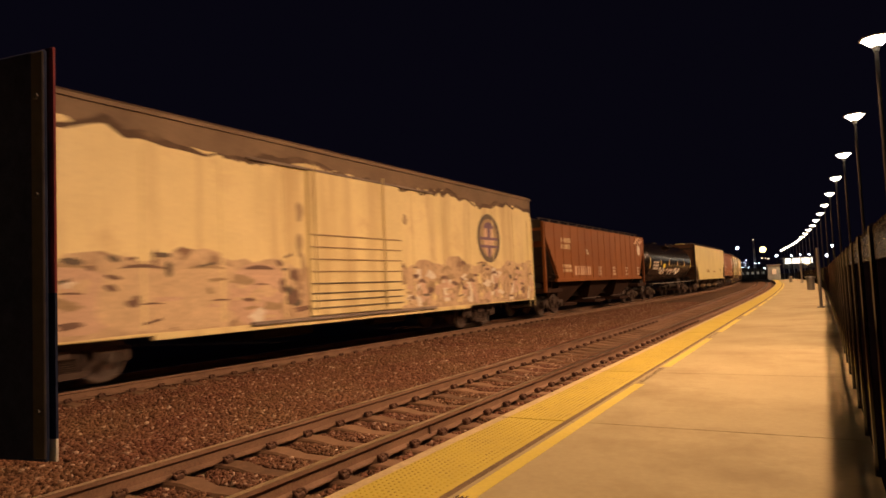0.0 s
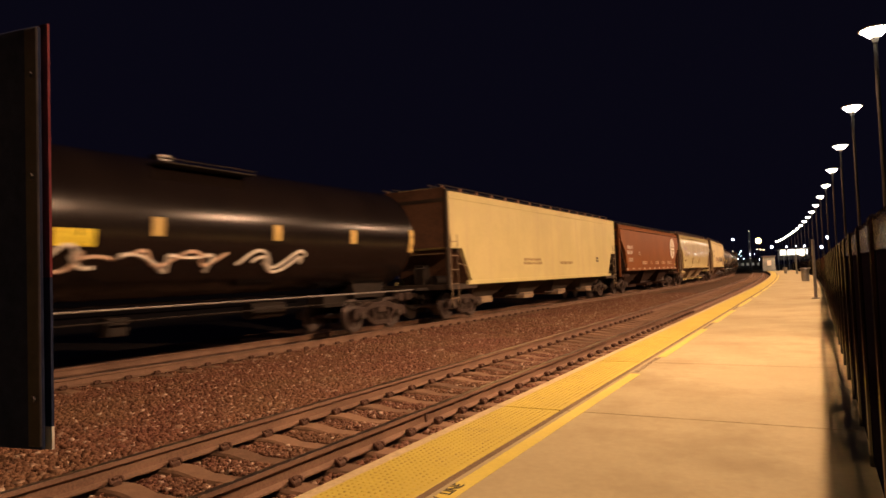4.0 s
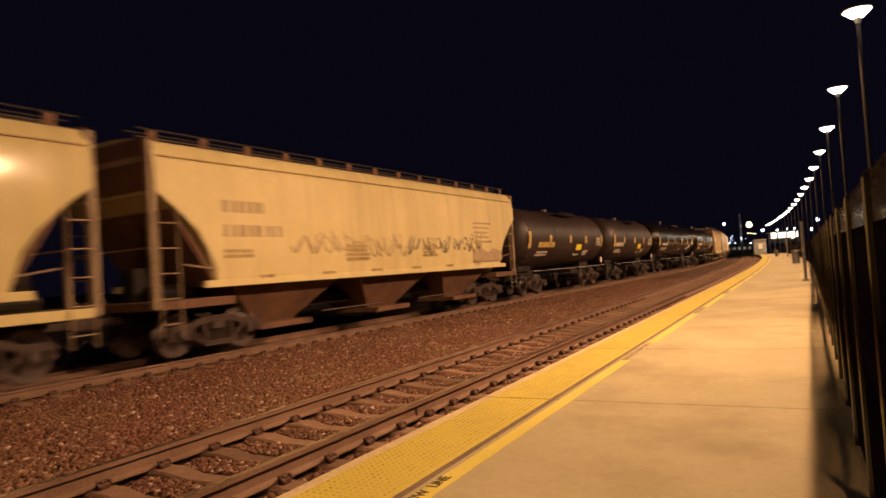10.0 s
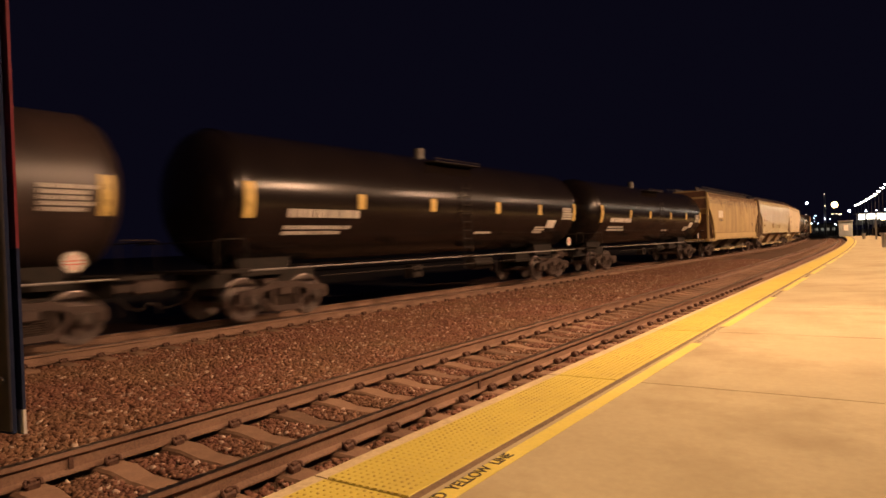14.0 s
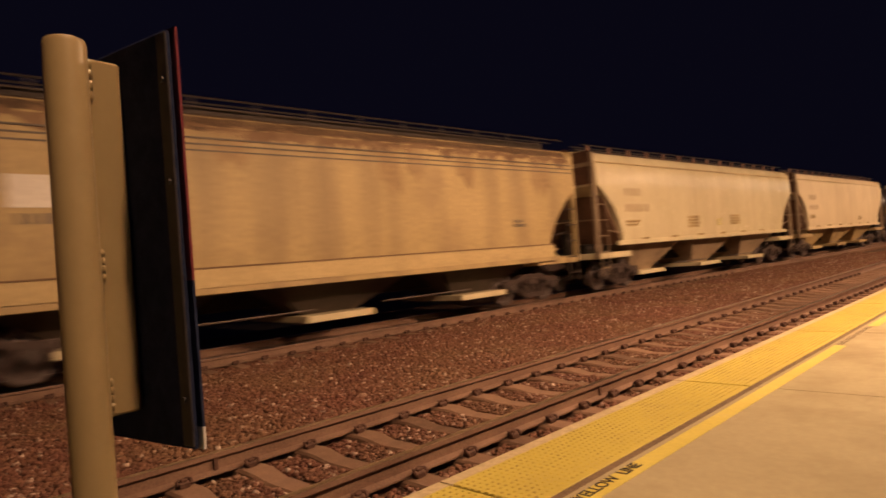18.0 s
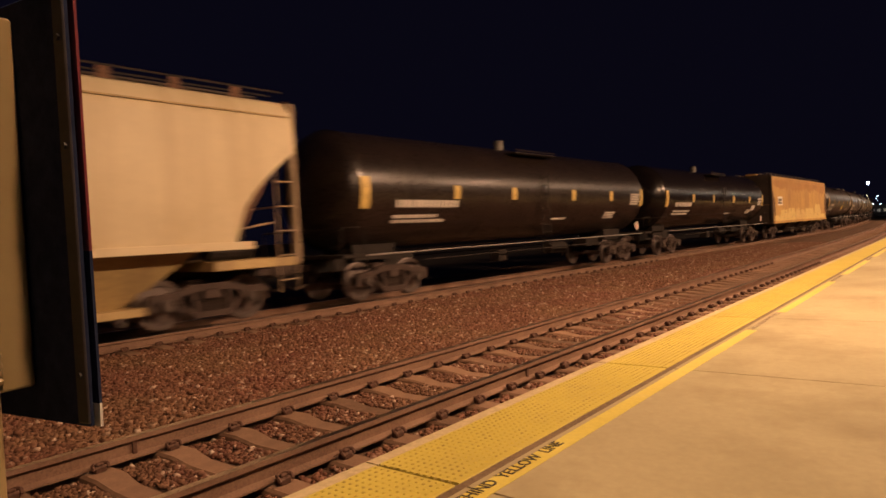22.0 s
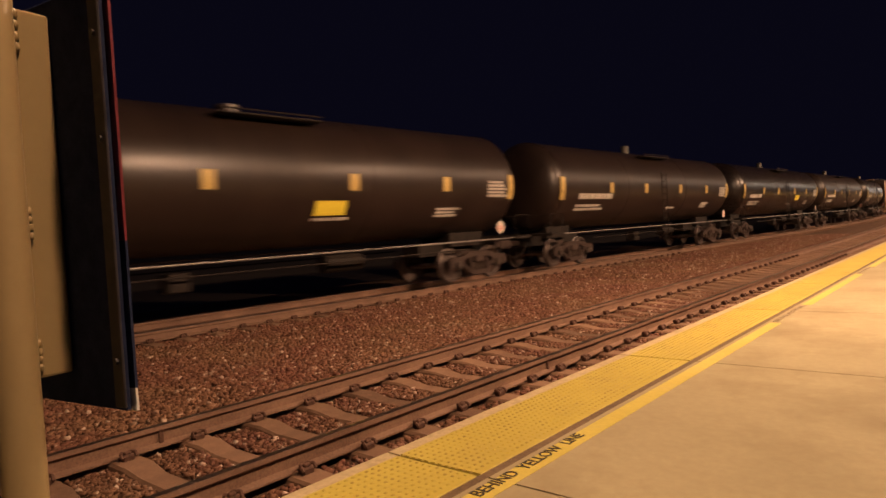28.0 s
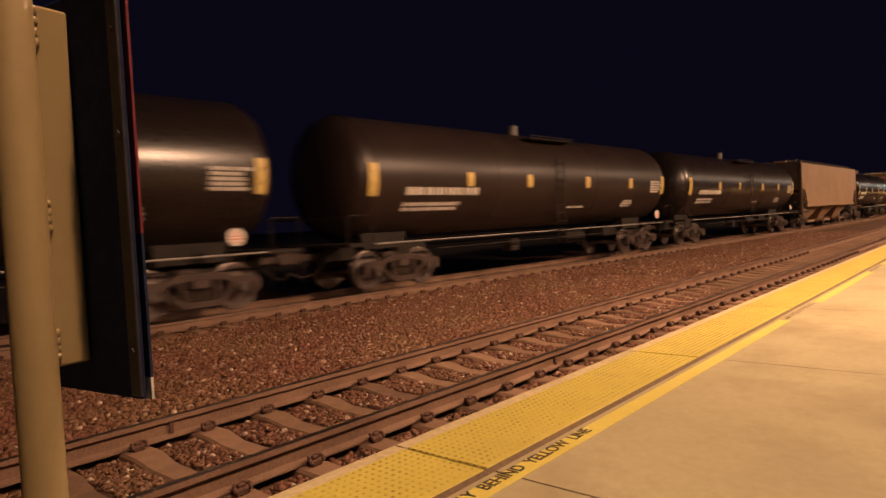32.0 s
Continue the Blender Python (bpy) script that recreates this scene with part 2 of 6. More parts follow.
M["tank_worn"] = surface("worn_black_tank_paint", (0.0085, 0.0058, 0.0048), (0.020, 0.0136, 0.011), 0.29, big=0.5, fine=18, bump=0.04, dist=0.002, streak=((0.030, 0.020, 0.015), (0.2, 1.2, 0.15), 0.4), spec=0.7)
M["tank_dusty"] = surface("dusty_black_tank_paint", (0.013, 0.0085, 0.007), (0.030, 0.0195, 0.0155), 0.36, big=0.5, fine=18, bump=0.05, dist=0.002, streak=((0.036, 0.024, 0.018), (0.2, 1.2, 0.15), 0.6), spec=0.5)
M["tank_brown"] = surface("grimy_brown_tank_paint", (0.022, 0.0138, 0.0115), (0.047, 0.030, 0.0245), 0.44, big=0.5, fine=18, bump=0.05, dist=0.002, streak=((0.014, 0.009, 0.0075), (0.2, 1.2, 0.15), 0.8), spec=0.55)
M["white_hopper"] = surface("off_white_hopper_paint", (0.575, 0.508, 0.318), (0.675, 0.608, 0.39), 0.24, big=0.4, fine=6, bump=0.012, dist=0.003, grain_mix=0.06, streak=((0.46, 0.37, 0.24), (0.1, 1.6, 0.12), 0.45))
M["matte_hopper"] = surface("dull_off_white_hopper_paint", (0.56, 0.475, 0.30), (0.66, 0.57, 0.375), 0.55, big=0.4, fine=6, bump=0.012, dist=0.003, grain_mix=0.08, streak=((0.42, 0.325, 0.19), (0.1, 1.6, 0.12), 0.5))
M["dull_ivory"] = surface("dull_ivory_hopper_paint", (0.57, 0.49, 0.235), (0.67, 0.58, 0.295), 0.52, big=0.4, fine=6, bump=0.012, dist=0.003, grain_mix=0.08, streak=((0.41, 0.33, 0.17), (0.1, 1.6, 0.12), 0.5))
M["ivory_hopper"] = surface("ivory_hopper_paint", (0.60, 0.52, 0.25), (0.70, 0.615, 0.31), 0.17, big=0.4, fine=6, bump=0.012, dist=0.003, grain_mix=0.06, streak=((0.44, 0.37, 0.20), (0.1, 1.6, 0.12), 0.45))
M["cream_hopper"] = surface("cream_hopper_paint", (0.585, 0.535, 0.235), (0.685, 0.625, 0.29), 0.45, big=0.4, fine=10, bump=0.04, dist=0.002, grain_mix=0.08, streak=((0.52, 0.43, 0.24), (0.1, 1.6, 0.12), 0.35))
M["tan_hopper"] = surface("dirty_tan_hopper_paint", (0.385, 0.288, 0.125), (0.485, 0.372, 0.17), 0.6, big=0.4, fine=12, bump=0.06, dist=0.003, streak=((0.20, 0.135, 0.075), (0.1, 1.1, 0.08), 0.7), dirt=((0.26, 0.175, 0.095), 0.5, 0.55, 0.8))
M["brown_hopper"] = surface("dull_brown_hopper_paint", (0.20, 0.125, 0.07), (0.28, 0.18, 0.10), 0.6, big=0.5, fine=12, bump=0.06, dist=0.003)
M["valve_grey"] = surface("dirty_grey_housing", (0.09, 0.083, 0.073), (0.16, 0.148, 0.13), 0.5, metal=0.2, big=3, fine=25)
M["rust_hopper"] = surface("rusted_ochre_hopper_paint", (0.41, 0.245, 0.062), (0.53, 0.335, 0.092), 0.62, big=0.5, fine=12, bump=0.08, dist=0.003, streak=((0.26, 0.125, 0.042), (0.1, 0.7, 0.16), 0.6), dirt=((0.31, 0.15, 0.05), 0.6, 0.52, 0.8))
M["tag_yellow"] = surface("yellowed_spray_paint", (0.56, 0.43, 0.135), (0.67, 0.53, 0.20), 0.6, big=1.5, fine=14, dirt=((0.50, 0.35, 0.11), 1.6, 0.52, 0.75))
M["rust_wash"] = surface("rust_brown_wash", (0.32, 0.158, 0.042), (0.41, 0.222, 0.062), 0.65, big=0.7, fine=10, grain_mix=0.2, dirt=((0.44, 0.275, 0.072), 1.1, 0.5, 0.75))
M["tag_ochre"] = surface("ochre_spray_paint", (0.52, 0.36, 0.12), (0.62, 0.46, 0.18), 0.6, big=1.5, fine=14)
M["red_hopper"] = surface("oxide_red_hopper_paint", (0.205, 0.070, 0.0155), (0.268, 0.094, 0.021), 0.5, big=0.5, fine=12, bump=0.04, dist=0.002, grain_mix=0.15, streak=((0.19, 0.056, 0.013), (0.1, 1.2, 0.12), 0.5), spec=0.35)
M["box_cream"] = surface("weathered_cream_boxcar_paint", (0.70, 0.61, 0.315), (0.86, 0.76, 0.42), 0.5, big=0.4, fine=12, bump=0.05, dist=0.002, grain_mix=0.12, dirt=((0.55, 0.42, 0.21), 0.8, 0.55, 0.8), streak=((0.45, 0.32, 0.15), (0.1, 1.3, 0.1), 0.7))
M["box_roof"] = surface("grimy_boxcar_roof", (0.16, 0.13, 0.11), (0.30, 0.25, 0.21), 0.7, big=0.8, fine=15, dirt=((0.08, 0.06, 0.05), 1.2, 0.5, 0.7))
M["mark_yellow"] = surface("yellow_reflective_tape", (0.50, 0.365, 0.10), (0.62, 0.46, 0.15), 0.5, big=3, fine=30)
M["placard_yellow"] = surface("bright_yellow_placard", (0.85, 0.68, 0.04), (0.92, 0.76, 0.06), 0.5, big=3, fine=30)
M["mark_white"] = surface("white_stencil_paint", (0.55, 0.52, 0.46), (0.68, 0.64, 0.57), 0.6, big=4, fine=30)
M["mark_dark"] = surface("dark_stencil_paint", (0.09, 0.075, 0.055), (0.16, 0.13, 0.10), 0.6, big=4, fine=30)
M["mark_pink"] = surface("faded_pink_spray_paint", (0.52, 0.37, 0.27), (0.66, 0.49, 0.36), 0.6, big=2, fine=15)
M["mark_blush"] = surface("blush_spray_paint", (0.55, 0.43, 0.27), (0.70, 0.56, 0.36), 0.6, big=2, fine=15)
M["mark_red"] = surface("red_placard_paint", (0.55, 0.08, 0.06), (0.66, 0.14, 0.11), 0.5, big=4, fine=30)
M["mark_pale"] = surface("pale_spray_paint", (0.70, 0.65, 0.56), (0.82, 0.78, 0.68), 0.6, big=2, fine=15)


# ---- mesh helpers ----
def finish(name, bm, material, smooth=False):
    bmesh.ops.recalc_face_normals(bm, faces=bm.faces)
    me = bpy.data.meshes.new(name)
    bm.to_mesh(me)
    bm.free()
    for m in material if isinstance(material, (list, tuple)) else [material]:
        me.materials.append(m)
    if smooth:
        me.polygons.foreach_set("use_smooth", [True] * len(me.polygons))
        me.set_sharp_from_angle(angle=radians(35))
    return me


def part(name, bm, material, parent=None, label="", m=None, smooth=False):
    """Links a bmesh as one mesh object under a thing or a part."""
    me = bm if isinstance(bm, bpy.types.Mesh) else finish(name, bm, material, smooth)
    ob = new(name, me)
    ob.parent = parent
    if m is not None:
        ob.matrix_basis = m
    if label:
        ob["label"] = label
    return ob


def empty(name, label, category, group="", m=None):
    ob = tagged(new(name), label, category, group)
    if m is not None:
        ob.matrix_basis = m
    return ob


def box(bm, x0, x1, y0, y1, z0, z1, bevel=0.0, m=None):
    vs = [bm.verts.new(v) for v in ((x0, y0, z0), (x1, y0, z0), (x1, y1, z0), (x0, y1, z0), (x0, y0, z1), (x1, y0, z1), (x1, y1, z1), (x0, y1, z1))]
    fs = [bm.faces.new([vs[i] for i in q]) for q in ((3, 2, 1, 0), (4, 5, 6, 7), (0, 1, 5, 4), (1, 2, 6, 5), (2, 3, 7, 6), (3, 0, 4, 7))]
    if bevel:
        es = list({e for f in fs for e in f.edges})
        out = bmesh.ops.bevel(bm, geom=es, offset=bevel, segments=1, affect="EDGES")
        vs = list({v for f in out["faces"] for v in f.verts})
    if m is not None:
        bmesh.ops.transform(bm, matrix=m, verts=vs)
    return vs


def rod(bm, a, b, r, n=8, r2=None, caps=True):
    """A round bar from a to b."""
    a, b = Vector(a), Vector(b)
    q = (b - a).to_track_quat("Z", "Y").to_matrix()
    rings = []
    for c, rr in ((a, r), (b, r if r2 is None else r2)):
        rings.append([bm.verts.new(c + q @ Vector((rr * math.cos(2 * math.pi * i / n), rr * math.sin(2 * math.pi * i / n), 0))) for i in range(n)])
    for i in range(n):
        bm.faces.new((rings[0][i], rings[0][(i + 1) % n], rings[1][(i + 1) % n], rings[1][i]))
    if caps:
        bm.faces.new(rings[0][::-1])
        bm.faces.new(rings[1])
    return rings[0] + rings[1]


def loft(bm, rings, closed=True, caps=True):
    vs = [[bm.verts.new(p) for p in ring] for ring in rings]
    n = len(vs[0])
    for a, b in zip(vs, vs[1:]):
        for i in range(n if closed else n - 1):
            bm.faces.new((a[i], a[(i + 1) % n], b[(i + 1) % n], b[i]))
    if caps and closed:
        bm.faces.new(vs[0][::-1])
        bm.faces.new(vs[-1])
    return vs


def tube(bm, pts, r, n=6):
    """A bent round bar through the points, in one piece."""
    pts = [Vector(p) for p in pts]
    rings = []
    for i, p in enumerate(pts):
        d = (pts[min(i + 1, len(pts) - 1)] - pts[max(i - 1, 0)]).normalized()
        q = d.to_track_quat("Z", "Y").to_matrix()
        rings.append([p + q @ Vector((r * math.cos(2 * math.pi * j / n), r * math.sin(2 * math.pi * j / n), 0)) for j in range(n)])
    return loft(bm, rings)


def prism(bm, poly, x0, x1):
    """A polygon of (y, z) drawn out along x."""
    return loft(bm, [[(x0, y, z) for y, z in poly], [(x1, y, z) for y, z in poly]])


def raw_mesh(name, verts, quads, material):
    """A mesh from numpy arrays of places and of quads."""
    me = bpy.data.meshes.new(name)
    me.vertices.add(len(verts))
    me.vertices.foreach_set("co", np.asarray(verts, np.float32).ravel())
    me.loops.add(quads.size)
    me.loops.foreach_set("vertex_index", quads.astype(np.int32).ravel())
    me.polygons.add(len(quads))
    me.polygons.foreach_set("loop_start", np.arange(0, quads.size, 4, dtype=np.int32))
    me.update(calc_edges=True)
    me.validate()
    me.materials.append(material)
    return me


def along(ss, profile, closed=True):
    """Rings of a profile of (u, z) swept along the track."""
    return [[tuple(at(s, u, z)) for u, z in profile] for s in ss]


def steps(a, b, near=1.0):
    out, s = [a], a
    while s < b:
        s = min(b, s + (near * 4 if s < SC else 6.0))
        out.append(s)
    return out
M["graffiti_band"] = surface("layered_spray_paint", (0.46, 0.33, 0.21), (0.66, 0.53, 0.34), 0.6, big=1.6, fine=7, bump=0.02, dist=0.002, grain_mix=0.25, dirt=((0.24, 0.15, 0.10), 1.7, 0.52, 0.64))
M["emblem_purple"] = surface("faded_purple_paint", (0.13, 0.08, 0.14), (0.22, 0.14, 0.22), 0.6, big=3, fine=25)
M["box_band"] = surface("dull_brown_eave_paint", (0.15, 0.10, 0.064), (0.24, 0.17, 0.108), 0.65, big=0.8, fine=12, grain_mix=0.2)
M["box_grime"] = surface("dark_peeling_grime", (0.07, 0.043, 0.028), (0.13, 0.085, 0.055), 0.75, big=1.4, fine=10, dirt=((0.24, 0.17, 0.105), 1.5, 0.52, 0.7))
M["roof_soot"] = surface("sooty_eave_dirt", (0.055, 0.033, 0.02), (0.12, 0.075, 0.043), 0.8, big=1.0, fine=10, dirt=((0.19, 0.125, 0.068), 1.6, 0.55, 0.75))
M["tan_drip"] = surface("faint_brown_drip", (0.28, 0.19, 0.09), (0.38, 0.275, 0.135), 0.7, big=1.2, fine=10)
M["tan_band"] = surface("light_tan_band_paint", (0.44, 0.335, 0.15), (0.55, 0.43, 0.20), 0.6, big=1.2, fine=12, dirt=((0.31, 0.22, 0.11), 1.3, 0.55, 0.8))
M["rust_stain"] = surface("dark_rust_stain", (0.14, 0.078, 0.038), (0.24, 0.15, 0.078), 0.75, big=1.2, fine=10, dirt=((0.30, 0.215, 0.115), 2.0, 0.52, 0.75))
M["mirror_grey"] = surface("grey_kiosk_panel", (0.32, 0.36, 0.36), (0.45, 0.50, 0.50), 0.5, big=1, fine=10)
M["far_sodium"] = glow("orange_far_glow", (1.0, 0.62, 0.22), 12)
M["hall_dim"] = glow("dim_window_glow", (0.9, 0.8, 0.6), 0.12)
M["lamp_pole"] = surface("dark_lamp_pole", (0.03, 0.026, 0.026), (0.055, 0.048, 0.046), 0.5, metal=0.2, big=2, fine=25)
M["faded_tag"] = surface("faded_brown_spray_paint", (0.31, 0.225, 0.125), (0.44, 0.335, 0.205), 0.6, big=2, fine=12)
M["mark_plum"] = surface("faded_plum_spray_paint", (0.12, 0.072, 0.055), (0.23, 0.145, 0.11), 0.6, big=2, fine=15)
# ---- ground, tracks ----
def far_u(s):
    c = min(s, 75.0)
    return FAR_TRACK + FAR_SLOPE * c + FAR_BOW * c * c


def swept(name, profile, a, b, material, label="", kind="structure", fu=None, smooth=False, category=""):
    bm = bmesh.new()
    ring = []
    for s in steps(a, b):
        d = fu(s) if fu else 0.0
        ring.append([tuple(at(s, u + d, z)) for u, z in profile])
    loft(bm, ring)
    return tagged(part(name, bm, material, None, label, smooth=smooth), label, category or name, kind=kind)


S0, S1 = -400.0, 500.0
bm = bmesh.new()
g = bmesh.ops.create_grid(bm, x_segments=40, y_segments=40, size=2500)
for v in bm.verts:
    v.co.z = -0.75
tagged(part("ground", bm, M["soil"], None, "dark dry soil spreading to the horizon"), "dark dry soil spreading to the horizon", "ground", kind="structure")
swept("ballast_bed", [(1.75, -0.8), (1.75, -0.235), (-5.0, -0.235), (-12.5, -0.235), (-13.6, -0.8)], S0, S1, M["ballast"], "reddish brown crushed stone ballast under both tracks", category="ballast")

RAIL = [(-0.036, 0.0), (0.036, 0.0), (0.037, -0.035), (0.010, -0.052), (0.009, -0.140), (0.072, -0.158), (0.072, -0.172), (-0.072, -0.172), (-0.072, -0.158), (-0.009, -0.140), (-0.010, -0.052), (-0.037, -0.035)]
HEAD = [(-0.030, 0.004), (0.030, 0.004), (0.030, 0.0005), (-0.030, 0.0005)]


def tie_mesh():
    bm = bmesh.new()
    rings = []
    for x, w, top in ((-1.26, 0.115, -0.205), (-1.2, 0.125, -0.185), (-0.45, 0.125, -0.175), (-0.2, 0.11, -0.215), (0.2, 0.11, -0.215), (0.45, 0.125, -0.175), (1.2, 0.125, -0.185), (1.26, 0.115, -0.205)):
        rings.append([(x, -w - 0.015, -0.36), (x, -w, top - 0.02), (x, -w + 0.02, top), (x, w - 0.02, top), (x, w, top - 0.02), (x, w + 0.015, -0.36)])
    loft(bm, rings)
    return finish("tie", bm, M["tie"])


def clip_mesh():
    """A spring clip with its shoulder on one side of a rail."""
    bm = bmesh.new()
    box(bm, 0.08, 0.15, -0.05, 0.05, -0.185, -0.13, 0.012)
    pts = [(0.155, -0.055, -0.15), (0.13, -0.06, -0.118), (0.085, -0.03, -0.118), (0.062, 0.0, -0.145), (0.085, 0.03, -0.118), (0.13, 0.06, -0.118), (0.155, 0.055, -0.15)]
    for a, b in zip(pts, pts[1:]):
        rod(bm, a, b, 0.014, 6)
    box(bm, 0.10, 0.135, -0.028, 0.028, -0.135, -0.105, 0.008)
    return finish("rail_clip", bm, M["clip"])


TIE, CLIP = tie_mesh(), clip_mesh()
for name, fu, phase, label in (("near_track", None, 0.0, "rusty rails on concrete sleepers beside the platform"), ("far_track", far_u, 0.02, "rusty rails on concrete sleepers under the train")):
    track = tagged(new(name), label, "railway track", kind="structure")
    for side in (-0.754, 0.754):
        rings = [[tuple(at(s, u + side + (fu(s) if fu else 0), z)) for u, z in RAIL] for s in steps(S0, S1)]
        bm = bmesh.new()
        loft(bm, rings)
        part("rail", bm, M["rail"], track)
        bm = bmesh.new()
        loft(bm, [[tuple(at(s, u + side + (fu(s) if fu else 0), z)) for u, z in HEAD] for s in steps(S0, S1)])
        part("rail_head", bm, M["rail_top"], track)
    lo, hi = (-10, 72) if not fu else (0, 90)
    for k in range(lo, hi):
        s = k * 0.61 + phase
        part("tie", TIE, None, track, m=on(s, fu(s) if fu else 0))
        if k < (40 if not fu else 45):
            for side, turn in ((-0.754, 0), (-0.754, 180), (0.754, 0), (0.754, 180)):
                if fu and (side < 0 or turn):
                    continue
                part("rail_clip", CLIP, None, track, m=on(s, (fu(s) if fu else 0) + side, 0, turn))
    bm = bmesh.new()
    for k in range(hi, 480):
        s = k * 0.61 + phase
        c = on(s, fu(s) if fu else 0)
        box(bm, -1.26, 1.26, -0.125, 0.125, -0.36, -0.18, m=c)
    tagged(part("distant_ties", bm, M["tie"], track), kind="stuff")

# joint bar on the near track
for s, side in ((0.33, -0.754), (4.15, 0.754)):
    bm = bmesh.new()
    box(bm, 0.012, 0.03, -0.02, 0.02, -0.15, -0.03, 0.004)
    ob = part("rail_bond", bm, M["clip"], bpy.data.objects["near_track"], m=on(s, side))


def stones(name, count, area, seed, lift, size=(0.018, 0.036), keep=None, material="stone"):
    """Loose stones as one mesh: squashed, turned cubes with shifted corners."""
    rng = np.random.default_rng(seed)
    s, u = rng.uniform(area[0], area[1], count), rng.uniform(area[2], area[3], count)
    if keep is not None:
        ok = keep(s, u)
        s, u = s[ok], u[ok]
    n = len(s)
    corner = np.array([[x, y, z] for z in (-1, 1) for x, y in ((-1, -1), (1, -1), (1, 1), (-1, 1))], float)
    r = rng.uniform(*size, n)
    c = corner[None] * rng.uniform(0.4, 1.15, (n, 8, 3)) * np.stack([r, r * rng.uniform(0.6, 1, n), r * rng.uniform(0.45, 0.9, n)], 1)[:, None]
    a, b = rng.uniform(0, 6.28, n), rng.uniform(-0.7, 0.7, n)
    y, z = c[..., 1] * np.cos(b)[:, None] - c[..., 2] * np.sin(b)[:, None], c[..., 1] * np.sin(b)[:, None] + c[..., 2] * np.cos(b)[:, None]
    x = c[..., 0] * np.cos(a)[:, None] - y * np.sin(a)[:, None]
    y = c[..., 0] * np.sin(a)[:, None] + y * np.cos(a)[:, None]
    th = np.maximum(s - SC, 0) * CURVE
    px, py = -(1 - np.cos(th)) / CURVE + u * np.cos(th), np.minimum(s, SC) + np.sin(th) / CURVE + u * np.sin(th)
    pz = lift(s, u) + rng.uniform(-0.012, 0.012, n)
    v = np.stack([x + px[:, None], y + py[:, None], z + pz[:, None]], -1).reshape(-1, 3)
    quad = np.array([[3, 2, 1, 0], [4, 5, 6, 7], [0, 1, 5, 4], [1, 2, 6, 5], [2, 3, 7, 6], [3, 0, 4, 7]])
    me = raw_mesh(name, v, (quad[None] + 8 * np.arange(n)[:, None, None]).reshape(-1, 4), M[material])
    return tagged(new(name, me), "loose reddish brown and grey ballast stones", "ballast", kind="stuff")


def mound(s, u):
    return -0.205 + 0.03 * np.sin(u * 1.3 + 0.6 * np.sin(s * 0.9)) * np.sin(s * 0.35 + u)


stones("ballast_stones", 90000, (-2.5, 15.0, -6.75, -0.95), 3, mound, (0.011, 0.037))
stones("ballast_stones", 40000, (15.0, 45.0, -6.6, -0.95), 4, mound, (0.02, 0.042))
stones("ballast_stones", 30000, (-2.5, 13.0, -0.66, 0.66), 5, lambda s, u: -0.222 + 0 * s, (0.010, 0.028), lambda s, u: np.abs((s / 0.61 + 0.5) % 1 - 0.5) * 0.61 > 0.14, "track_stone")
stones("ballast_stones", 7000, (-2.5, 13.0, 0.86, 1.75), 6, lambda s, u: -0.215 + 0 * s, (0.013, 0.032), lambda s, u: (u > 1.3) | (np.abs((s / 0.61 + 0.5) % 1 - 0.5) * 0.61 > 0.14))

# ---- platform ----
def fence_u(s):
    return 5.0 + 0.012 * s


PLAT_END = 150.0
platform = tagged(new("platform"), "long concrete platform with a yellow edge", "platform", kind="structure")
bm = bmesh.new()
loft(bm, [[tuple(at(s, u, z)) for u, z in ((EDGE + 0.03, -0.8), (EDGE + 0.03, PLAT - 0.014), (fence_u(s) + 0.16, PLAT - 0.014), (fence_u(s) + 0.16, -0.8))] for s in steps(-60.0, PLAT_END)])
part("platform_core", bm, M["joint"], platform)
JOINTS = [0.47 + 3.32 * k for k in range(-4, 1)] + [3.7] + [7.2 + 3.5 * k for k in range(0, 40)]


def slab(name, s0, s1, u0, u1, material, z=PLAT, h=0.03, gap=0.0085):
    bm = bmesh.new()
    n = max(1, int((s1 - s0) / 2.0)) if s1 > SC else 1
    ss = [s0 + gap + (s1 - s0 - 2 * gap) * i / n for i in range(n + 1)]
    loft(bm, [[tuple(at(s, u, zz)) for u, zz in ((u0, z - h), (u0, z - 0.004), (u0 + 0.004, z), (u1 - 0.004, z), (u1, z - 0.004), (u1, z - h))] for s in ss])
    return part(name, bm, material, platform)


for a, b in zip(JOINTS, JOINTS[1:]):
    slab("edge_curb", a, b, EDGE, EDGE + 0.10, M["curb"], PLAT, 0.14)
    slab("concrete_slab", a, b, GROOVE + 0.022, fence_u(0.5 * (a + b)) + 0.10, M["concrete"])
    slab("tactile_panel", a, b, EDGE + 0.102, GROOVE - 0.038, M["tactile"], PLAT + 0.002, gap=0.017)


